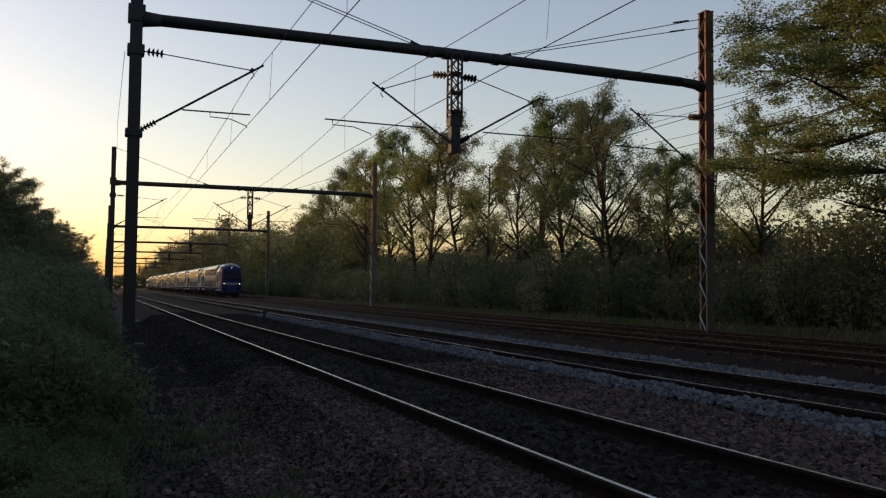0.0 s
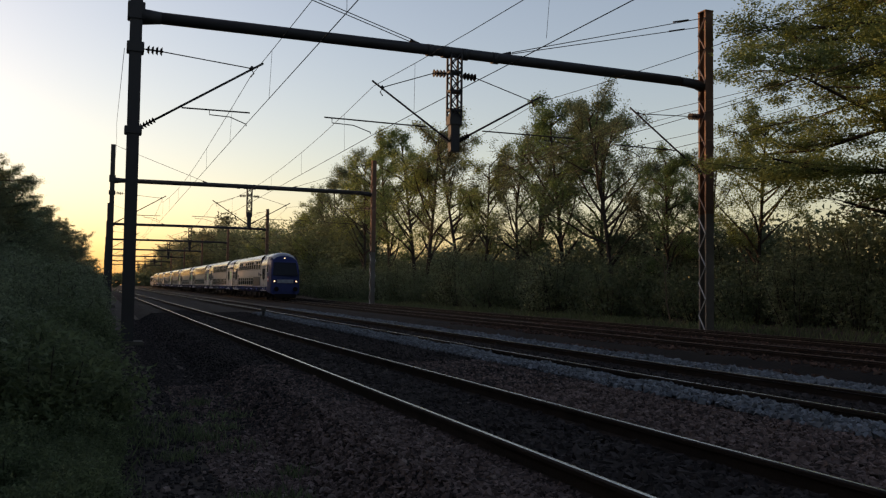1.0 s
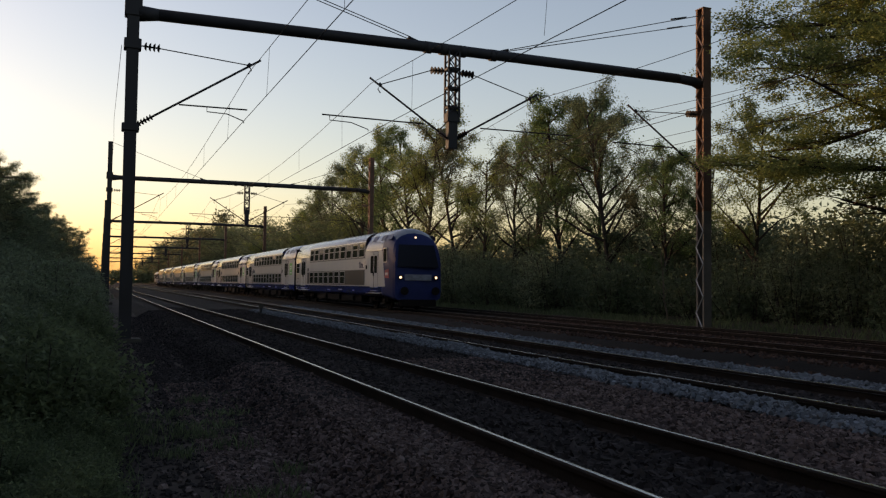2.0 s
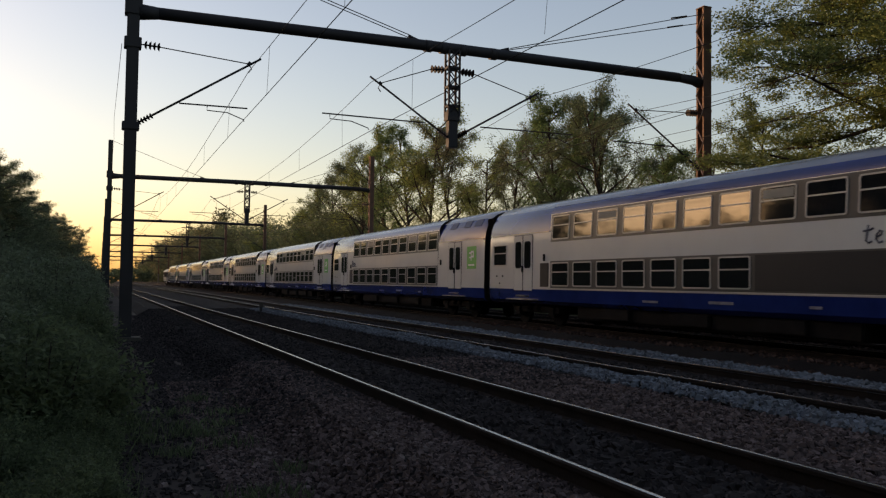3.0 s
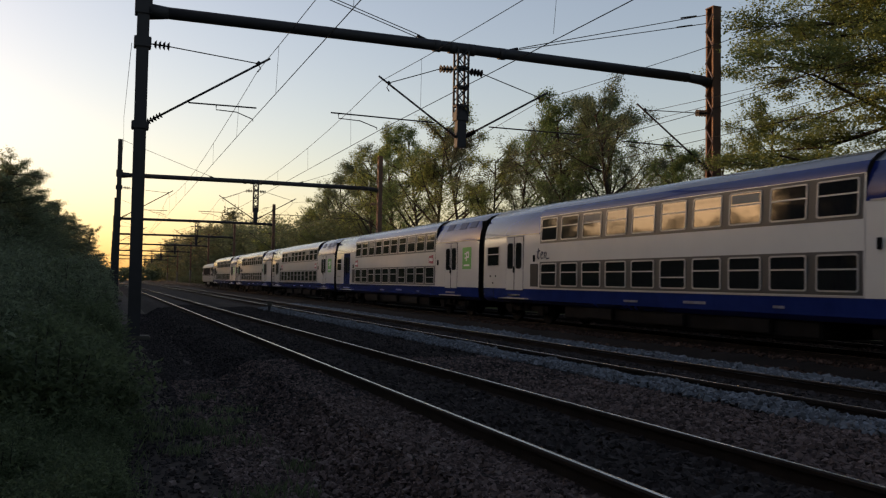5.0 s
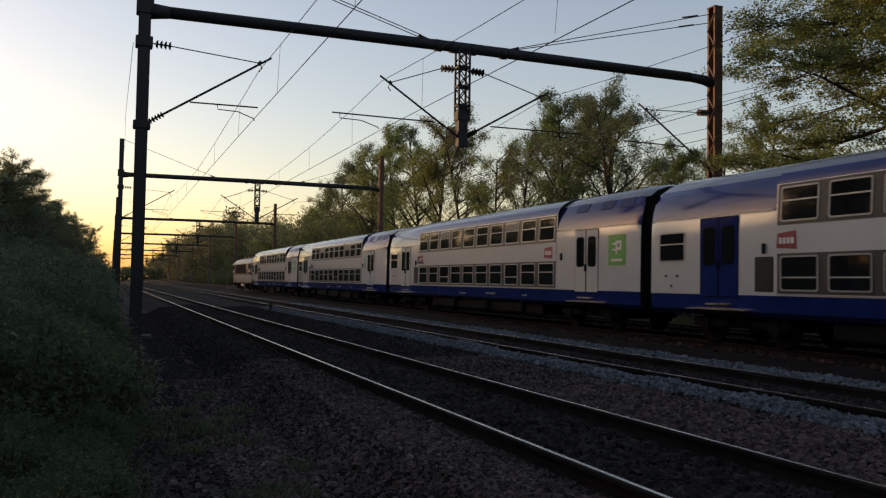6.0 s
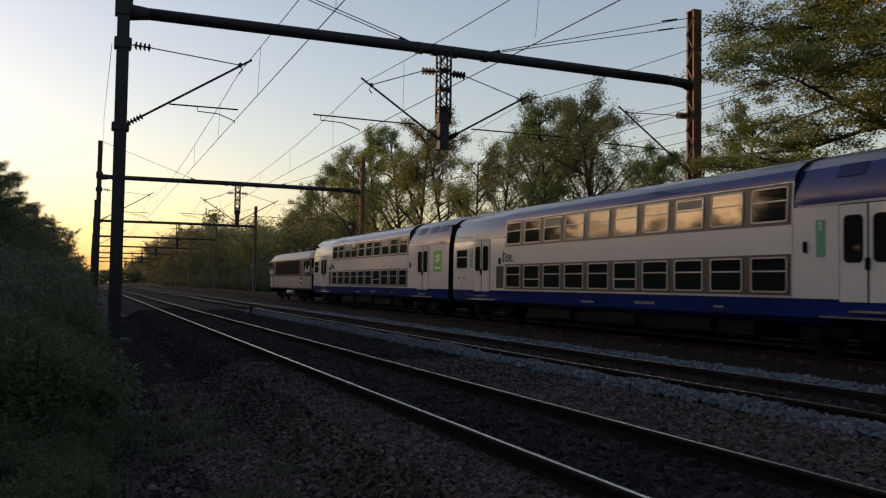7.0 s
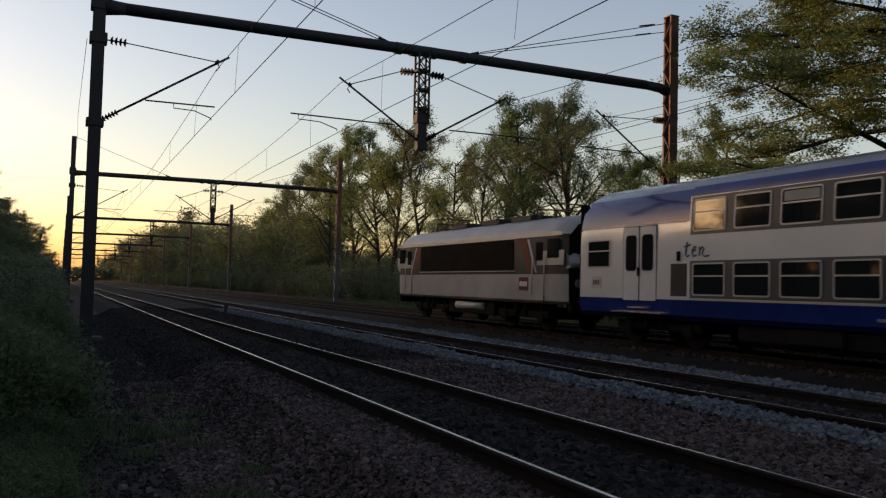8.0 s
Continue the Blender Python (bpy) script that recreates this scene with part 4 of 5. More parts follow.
def rounded_plate(bm, w, h, d, r=0.06):
    vs = [[], []]
    for k, x in enumerate((0.01, -d)):
        for cy, cz, a0 in ((w / 2 - r, h / 2 - r, 0), (-w / 2 + r, h / 2 - r, 90), (-w / 2 + r, -h / 2 + r, 180), (w / 2 - r, -h / 2 + r, 270)):
            for j in range(4):
                a = radians(a0 + 30 * j)
                vs[k].append(bm.verts.new((x, cy + r * math.cos(a), cz + r * math.sin(a))))
    bm.faces.new(vs[1][::-1])
    for i in range(16):
        bm.faces.new((vs[0][i], vs[1][i], vs[1][(i + 1) % 16], vs[0][(i + 1) % 16]))


def shared(name, mats, fill, *args):
    bm = bmesh.new()
    fill(bm, *args)
    bmesh.ops.recalc_face_normals(bm, faces=bm.faces)
    return mesh_of(name, bm, mats)


WIN_W, WIN_H = 1.12, 0.80
ME_FRAME = shared("window_frame", M_FRAME, ring_frame, WIN_W, WIN_H, 0.034, 0.022)
ME_PANE = shared("pane", M_PANE, rounded_plate, WIN_W - 0.08, WIN_H - 0.08, 0.008)
ME_BAR = shared("transom", M_FRAME, lambda bm: box(bm, -0.02, 0.008, -WIN_W / 2 + 0.045, WIN_W / 2 - 0.045, 0.06, 0.095))
ME_DOORPANE = shared("door_pane", M_PANE, rounded_plate, 0.40, 0.90, 0.012, 0.09)
ME_DOORRIM = shared("door_rim", M_RUBBER, ring_frame, 0.47, 0.97, 0.04, 0.016, 0, 0.11)
ME_LEAF = shared("door_leaf", M_COACH, rounded_plate, 0.69, 1.98, 0.014, 0.02)
ME_LEAF_BLUE = shared("door_leaf_blue", M_BLUE, rounded_plate, 0.69, 1.98, 0.014, 0.02)
ME_DOORFRAME = shared("door_frame", M_RUBBER, rounded_plate, 1.445, 2.02, 0.007, 0.03)
ME_SEAM = shared("door_seal", M_RUBBER, lambda bm: box(bm, -0.02, 0.005, -0.018, 0.018, -0.99, 0.99))
ME_GRILLE = shared("vent_grille", M_BAND, lambda bm: ([box(bm, -0.02, 0.005, -0.27, 0.27, z * 0.07 - 0.37, z * 0.07 - 0.33) for z in range(11)], box(bm, -0.008, 0.004, -0.30, 0.30, -0.40, 0.42)))
ME_STEP = shared("footboard", M_STEP, lambda bm: (box(bm, -0.16, 0.05, -1.1, 1.1, -0.015, 0.015), box(bm, -0.10, 0.04, -0.42, 0.42, 0.11, 0.15)))
ME_HANDLE = shared("door_handle", M_RUBBER, lambda bm: box(bm, -0.05, 0.0, -0.05, 0.05, -0.12, 0.12, 0, 0.01))


def wheelset(bm, y):
    for s in (-1, 1):
        tube(bm, [(s * 0.70, y, 0.46), (s * 0.83, y, 0.46)], 0.46, 20)
    tube(bm, [(-0.7, y, 0.46), (0.7, y, 0.46)], 0.08, 8)


def bogie_mesh():
    bm = bmesh.new()
    for s in (-1, 1):
        box(bm, s * 1.0 - 0.08, s * 1.0 + 0.08, -1.75, 1.75, 0.42, 0.66, 0, 0.03)
        for y in (-1.25, 1.25):
            box(bm, s * 1.0 - 0.13, s * 1.0 + 0.13, y - 0.2, y + 0.2, 0.30, 0.62, 0, 0.03)
            tube(bm, [(s * 1.0, y, 0.6), (s * 1.0, y, 0.85)], 0.1, 8)
        tube(bm, [(s * 1.06, -0.3, 0.5), (s * 1.06, -0.3, 0.9)], 0.13, 10)
        tube(bm, [(s * 1.06, 0.3, 0.5), (s * 1.06, 0.3, 0.9)], 0.13, 10)
    box(bm, -1.0, 1.0, -0.25, 0.25, 0.45, 0.75)
    return mesh_of("bogie", bm, M_UNDER)


def wheel_mesh():
    bm = bmesh.new()
    wheelset(bm, 0)
    return mesh_of("wheelset", bm, [M_UNDER])


ME_BOGIE, ME_WHEEL = bogie_mesh(), wheel_mesh()


def side_pose(s, y, z, tilt=0.0, x=HALF):
    """Pose of a plate on the body side: s = -1 the camera's side, 1 the other."""
    return (pose(-x, y, z, 0, tilt, 0) if s < 0 else pose(x, y, z, 0, -tilt, 180))


def window(coach, s, y, z, tilt, x, blind=False, drop=0.0):
    w = place("window", ME_FRAME, coach, side_pose(s, y, z, tilt, x))
    place("pane", ME_PANE, w)
    place("transom", ME_BAR, w, pose(0, 0, -drop))
    if blind:
        bm = bmesh.new()
        box(bm, -0.012, 0.0, -0.48, 0.48, 0.12, 0.34)
        part("blind", bm, M_SEAT, w)


def door(coach, s, y, blue=False):
    me = ME_LEAF_BLUE if blue else ME_LEAF
    place("door_frame", ME_DOORFRAME, coach, side_pose(s, y, 2.19, 0, HALF - 0.004))
    for k in (-1, 1):
        d = place("door", me, coach, side_pose(s, y + k * 0.355, 2.19, 0, HALF - 0.004))
        place("door_pane", ME_DOORPANE, d, pose(-0.012, -k * s * 0.0, 0.29))
        place("door_rim", ME_DOORRIM, d, pose(-0.012, 0, 0.29))
    seal = place("door_seal", ME_SEAM, coach, side_pose(s, y, 2.19, 0, HALF))
    place("door_handle", ME_HANDLE, seal, pose(-0.01, 0, -0.22))
    place("footboard", ME_STEP, coach, side_pose(s, y, 0.88, 0, HALF - 0.02))


def sticker(coach, s, y, z, w, h, mat, marks=True, label="green square sticker with white shapes"):
    bm = bmesh.new()
    rounded_plate(bm, w, h, 0.006, 0.02)
    st = part("sticker", bm, mat, coach, label, side_pose(s, y, z, 0, HALF))
    if marks:
        k = w / 0.92
        for a, b, c, d in ((-0.22, 0.00, 0.16, 0.22), (-0.22, 0.00, -0.02, 0.04), (-0.02, 0.22, 0.20, 0.28), (0.16, 0.24, 0.02, 0.26),
                           (-0.02, 0.22, 0.00, 0.08), (-0.06, 0.02, -0.12, 0.26), (-0.30, 0.30, -0.34, -0.27)):
            bm = bmesh.new()
            box(bm, -0.012, -0.004, -b * k, -a * k, c * k, d * k)
            part("mark", bm, M_WHITE, st)
    return st


def figure(parent, text, z, size):
    """A painted figure on a plate that faces -x."""
    cu = bpy.data.curves.new("figure", "FONT")
    cu.body, cu.size, cu.extrude, cu.align_x, cu.align_y = text, size, 0.003, "CENTER", "CENTER"
    tmp = bpy.data.objects.new("figure", cu)
    me = bpy.data.meshes.new_from_object(tmp)
    bpy.data.objects.remove(tmp)
    me.materials.append(M_WHITE)
    place("figure", me, parent, Matrix.Translation((-0.011, 0, z)) @ Matrix(((0, 0, -1, 0), (-1, 0, 0, 0), (0, 1, 0, 0), (0, 0, 0, 1))), "white painted figure")


def scrawl(coach, s, y, z):
    """A dark painted flourish about a metre long."""
    f = -1 if s < 0 else 1
    strokes = [[(-0.34, 0.20), (-0.38, 0.00), (-0.40, -0.12), (-0.34, -0.17), (-0.26, -0.13)], [(-0.46, 0.08), (-0.30, 0.10), (-0.22, 0.13)],
               [(-0.16, -0.05), (-0.04, -0.01), (-0.02, 0.06), (-0.08, 0.08), (-0.15, 0.00), (-0.16, -0.10), (-0.10, -0.17), (0.00, -0.14)],
               [(0.10, 0.06), (0.12, -0.02), (0.09, -0.16)], [(0.10, -0.04), (0.20, 0.06), (0.26, 0.02), (0.20, -0.12), (0.28, -0.18), (0.46, -0.16)]]
    for pts in strokes:
        bm = bmesh.new()
        tube(bm, [(-0.004, f * a, b) for a, b in pts], 0.022, 5)
        part("mark", bm, M_INK, coach, "slanting dark stroke", side_pose(s, y, z, 0, HALF))


def badge(coach, s, y, z, w=0.62, h=0.42):
    bm = bmesh.new()
    vs = [bm.verts.new((-0.008, a, b)) for a, b in ((-w / 2, -h / 2), (w / 2, -h / 2 + 0.04), (w / 2 - 0.04, h / 2 - 0.05), (-w / 2 + 0.03, h / 2))]
    bm.faces.new(vs)
    geo = bmesh.ops.extrude_face_region(bm, geom=bm.faces[:])
    for v in geo["geom"]:
        if isinstance(v, bmesh.types.BMVert):
            v.co.x = 0.004
    bmesh.ops.recalc_face_normals(bm, faces=bm.faces)
    st = part("badge", bm, M_CARMINE, coach, "carmine badge with pale bars", side_pose(s, y, z, 0, HALF))
    for k in range(4):
        bm = bmesh.new()
        box(bm, -0.014, -0.006, -0.22 + k * 0.12, -0.14 + k * 0.12, -0.08, 0.06)
        part("mark", bm, M_WHITE, st)


def coach(kind, label, deco=()):
    """A double-deck coach; -y is its forward end. kind: 'plain' or 'cab'."""
    c = thing("double_deck_coach" if kind == "plain" else "cab_coach", label, "railway coach", group="coaches of the train" if kind == "plain" else "")
    y0, y1 = -END, END
    band0, band1 = -6.98, 6.98
    front = y0 if kind == "plain" else -10.15
    bm = bmesh.new()
    loft(bm, [section(band0, "mid"), section(band1, "mid")], MID_MATS)
    loft(bm, [section(band1 + 0.002, "end"), section(y1 - 0.25, "end"), [(x * 0.965, y1, 0.72 + (z - 0.72) * 0.985) for x, _, z in section(0, "end")]], END_MATS)
    if kind == "plain":
        loft(bm, [[(x * 0.965, y0, 0.72 + (z - 0.72) * 0.985) for x, _, z in section(0, "end")], section(y0 + 0.25, "end"), section(band0 - 0.002, "end")], END_MATS)
    else:
        loft(bm, [section(front, "end"), section(band0 - 0.002, "end")], END_MATS)
    bmesh.ops.recalc_face_normals(bm, faces=bm.faces)
    softened(part("body", bm, [M_COACH, M_BLUE, M_ROOF, M_UNDER], c, "light grey body with blue skirt and cantrail"))
    for s in (-1, 1):
        # dark strips behind the windows
        bm = bmesh.new()
        box(bm, -0.006, 0.01, band0 + 0.04, band1 - 0.04, -0.46, 0.46)
        part("window_band", bm, M_PILLAR, c, "dark grey strip between windows", side_pose(s, 0, 1.76, 0, HALF))
        bm = bmesh.new()
        box(bm, -0.006, 0.01, band0 + 0.04, band1 - 0.04, -0.47, 0.47)
        part("window_band", bm, M_PILLAR, c, "dark grey strip between windows", side_pose(s, 0, 3.335, 3.1, 1.371))
        bm = bmesh.new()
        box(bm, -0.014, 0.01, band0, band1, -0.02, 0.02)
        part("rain_strip", bm, M_FRAME, c, "thin light moulding", side_pose(s, 0, 1.27, 0, HALF))
        for k in range(10):
            y = -6.28 + k * 1.395
            window(c, s, y, 3.34, 3.1, 1.378, k in (2, 7))
            if not (kind == "cab" and k < 3):
                window(c, s, y, 1.765, 0, HALF + 0.008, False, 0.17 if random.random() < 0.15 else 0.0)
        if kind == "cab":
            bm = bmesh.new()
            box(bm, -0.016, 0.0, -6.9, -2.8, -0.42, 0.42)
            part("blank_panel", bm, M_BAND, c, "dark grey blank panel", side_pose(s, 0, 1.76, 0, HALF))
        door(c, s, 8.95, "blue_door" in deco)
        door(c, s, -8.95 if kind == "plain" else -8.75)
        w = place("end_window", ME_FRAME, c, side_pose(s, 10.85, 2.50, 0, HALF - 0.004))
        place("pane", ME_PANE, w)
        place("transom", ME_BAR, w)
        place("vent_grille", ME_GRILLE, c, side_pose(s, 7.36, 1.74, 0, HALF))
        place("door_button", ME_HANDLE, c, side_pose(s, 7.35, 2.35, 0, HALF))
        place("door_button", ME_HANDLE, c, side_pose(s, -7.35, 2.35, 0, HALF))
        for y0b, y1b in ((7.1, y1 - 0.3), (front + 0.1, -7.1)):
            bm = bmesh.new()
            box(bm, -0.02, 0.01, y0b, y1b, -0.02, 0.02)
            part("rain_strip", bm, M_FRAME, c, "thin light moulding", side_pose(s, 0, 3.235, 0, HALF - 0.03))
        if "green" in deco:
            sticker(c, s, -10.72, 2.49, 0.92, 0.93, M_GREEN)
        if "teal" in deco:
            for y in (-7.75, 9.95):
                st = sticker(c, s, y, 2.52, 0.24, 0.78, M_TEAL, False, "narrow teal class sticker")
                figure(st, "2", 0.26, 0.22)
        if "scrawl" in deco:
            scrawl(c, s, 6.7 if kind == "plain" else -6.3, 2.50)
        if "badge" in deco:
            badge(c, s, 6.65, 2.52)
            badge(c, s, -6.4, 2.52)
        for y, z, w, h in ((-1.6, 1.02, 0.9, 0.07), (1.3, 0.98, 0.7, 0.06), (-4.6, 1.0, 0.35, 0.06)):
            bm = bmesh.new()
            box(bm, -0.012, 0.0, -w / 2, w / 2, -h / 2, h / 2)
            part("marking", bm, M_WORN, c, "worn pale bar on the skirt", side_pose(s, y, z, 0, HALF - 0.012))
        if "plate" in deco:
            bm = bmesh.new()
            rounded_plate(bm, 0.46, 0.34, 0.012, 0.03)
            pl = part("end_plate", bm, M_FRAME, c, "small pale plate with bars", side_pose(s, 10.95, 1.68, 0, HALF))
            for k in range(3):
                bm = bmesh.new()
                box(bm, -0.017, -0.010, -0.15 + k * 0.11, -0.07 + k * 0.11, -0.07, 0.07)
                part("mark", bm, M_INK, pl)
        else:
            for y, z in ((11.12, 1.72), (10.62, 1.72), (10.87, 1.45)):
                bm = bmesh.new()
                tube(bm, [(0.01, 0, 0), (-0.02, 0, 0)], 0.035, 10)
                part("tail_lamp_socket", bm, M_RUBBER, c, "small dark socket", side_pose(s, y, z, 0, HALF))
    # roof vents above the end platforms
    for y in (-11.0, -9.9, -8.4):
        for s in (-1, 1):
            bm = bmesh.new()
            vs = [(s * 1.262, y - 0.35, 3.78), (s * 1.262, y + 0.35, 3.78), (s * 1.105, y + 0.35, 4.06), (s * 1.105, y - 0.35, 4.06)]
            lo = [bm.verts.new(v) for v in vs]
            hi = [bm.verts.new((x + s * 0.012, yy, z + 0.006)) for x, yy, z in vs]
            bm.faces.new(hi)
            for i in range(4):
                bm.faces.new((lo[i], lo[(i + 1) % 4], hi[(i + 1) % 4], hi[i]))
            bmesh.ops.recalc_face_normals(bm, faces=bm.faces)
            part("roof_vent", bm, M_CAB_BLUE, c, "dark roof ventilator")
    # gangways
    for s, yy in ((1, y1), (-1, y0)):
        if kind == "cab" and s < 0:
            continue
        bm = bmesh.new()
        for k in range(3):
            box(bm, -1.22, 1.22, yy + s * (0.01 + k * 0.085), yy + s * (0.075 + k * 0.085), 1.0, 4.02, 0, 0.02) if s > 0 else \
                box(bm, -1.22, 1.22, yy - (0.075 + k * 0.085), yy - (0.01 + k * 0.085), 1.0, 4.02, 0, 0.02)
        part("gangway", bm, M_RUBBER, c, "black rubber gangway bellows")
    for y in (-8.6, 8.6):
        b = place("bogie", ME_BOGIE, c, pose(0, y, 0))
        for w in (-1.25, 1.25):
            place("wheelset", ME_WHEEL, b, pose(0, w, 0))
    bm = bmesh.new()
    box(bm, -1.15, 1.15, -5.6, 5.6, 0.30, 0.75, 0, 0.05)
    gear = part("underfloor_gear", bm, M_UNDER, c, "grimy dark equipment below the floor")
    for y in (-4.2, -1.0, 2.5):
        bm = bmesh.new()
        box(bm, -1.28, -1.152, y, y + 1.6, 0.36, 0.70, 0, 0.03)
        part("equipment_box", bm, M_UNDER, gear)
    if kind == "cab":
        cab_front(c, front)
    return c


def cab_front(c, front):
    """Blue streamlined driving end with windscreen, lamps and side windows."""
    def sec(y, kx, top, low, rake=0.0):
        out = []
        for x, _, z in section(0, "end"):
            zz = low + (z - 0.72) * (top - low) / 3.74
            k = max(0.0, (zz - 1.9) / 2.1)
            out.append((x * kx, y + rake * k * k, zz))
        return out
    tip = -END - 0.25
    bm = bmesh.new()
    secs = [sec(front - 0.002, 1.0, 4.46, 0.72), sec(-10.9, 0.998, 4.43, 0.66), sec(-11.5, 0.985, 4.32, 0.60, 0.2), sec(-11.9, 0.965, 4.14, 0.56, 0.42)]
    loft(bm, secs, [1] * 7 + [2] * 6 + [1] * 7 + [3])
    face = sec(tip, 0.925, 3.92, 0.58, 0.55)
    loft(bm, [secs[-1], face], [1] * 21)
    bmesh.ops.recalc_face_normals(bm, faces=bm.faces)
    cab = softened(part("cab", bm, [M_COACH, M_CAB_BLUE, M_ROOF, M_UNDER], c, "dark blue rounded driving cab"), 38)
    # grey wedge where the side paint ends on a slant
    for s in (-1, 1):
        bm = bmesh.new()
        pts = [(-10.14, 1.26), (-10.75, 1.26), (-10.2, 3.2), (-10.14, 3.2)]
        a = [bm.verts.new((s * 1.404, y, z)) for y, z in pts]
        b = [bm.verts.new((s * 1.380, y, z)) for y, z in pts]
        bm.faces.new(a)
        bm.faces.new(b[::-1])
        for i in range(4):
            bm.faces.new((a[i], b[i], b[(i + 1) % 4], a[(i + 1) % 4]))
        bmesh.ops.recalc_face_normals(bm, faces=bm.faces)
        part("side_panel", bm, M_COACH, cab, "light grey slanting side panel")
        bm = bmesh.new()
        rounded_plate(bm, 0.52, 0.72, 0.02, 0.06)
        part("cab_window", bm, M_PANE, cab, "dark cab side window", side_pose(s, -10.72, 2.95, 0, 1.39))
        bm = bmesh.new()
        ring_frame(bm, 0.60, 0.80, 0.05, 0.024)
        part("cab_window_frame", bm, M_FRAME, cab, "", side_pose(s, -10.72, 2.95, 0, 1.39))
        badge(c, s, -11.05, 1.95, 0.7, 0.5)
    # windscreen
    bm = bmesh.new()
    vs = [(-1.16, tip - 0.012, 2.30), (1.16, tip - 0.012, 2.30), (1.00, tip + 0.31, 3.50), (-1.00, tip + 0.31, 3.50)]
    lo = [bm.verts.new(v) for v in vs]
    hi = [bm.verts.new((x, y + 0.1, z)) for x, y, z in vs]
    bm.faces.new(lo)
    bm.faces.new(hi[::-1])
    for i in range(4):
        bm.faces.new((lo[i], hi[i], hi[(i + 1) % 4], lo[(i + 1) % 4]))
    bmesh.ops.recalc_face_normals(bm, faces=bm.faces)
    part("windscreen", bm, M_SCREEN, cab, "dark wide windscreen")
    bm = bmesh.new()
    box(bm, -0.75, 0.75, tip - 0.03, tip + 0.1, 1.60, 1.92, 0, 0.02)
    part("lamp_panel", bm, M_WORN, cab, "pale grey lamp panel")
    for x in (-1.0, 1.0):
        bm = bmesh.new()
        tube(bm, [(x, tip + 0.05, 1.76), (x, tip - 0.04, 1.76)], 0.14, 14)
        housing = part("headlight", bm, M_RUBBER, cab, "headlight housing")
        bm = bmesh.new()
        tube(bm, [(x, tip - 0.02, 1.76), (x, tip - 0.05, 1.76)], 0.07, 12)
        part("lens", bm, M_LAMP, housing, "lit warm headlight")
    bm = bmesh.new()
    tube(bm, [(0, -11.4, 3.90), (0, -11.66, 3.90)], 0.05, 12)
    part("marker_lamp", bm, M_LAMP, cab, "lit top lamp")
    bm = bmesh.new()
    for x in (-0.87, 0.87):
        tube(bm, [(x, tip, 1.05), (x, tip - 0.32, 1.05)], 0.09, 10)
        tube(bm, [(x, tip - 0.30, 1.05), (x, tip - 0.36, 1.05)], 0.22, 14)
    box(bm, -1.0, 1.0, tip - 0.1, tip + 0.3, 0.25, 0.6, 0, 0.03)
    part("buffer_beam", bm, M_UNDER, cab, "black buffers and obstacle plate")


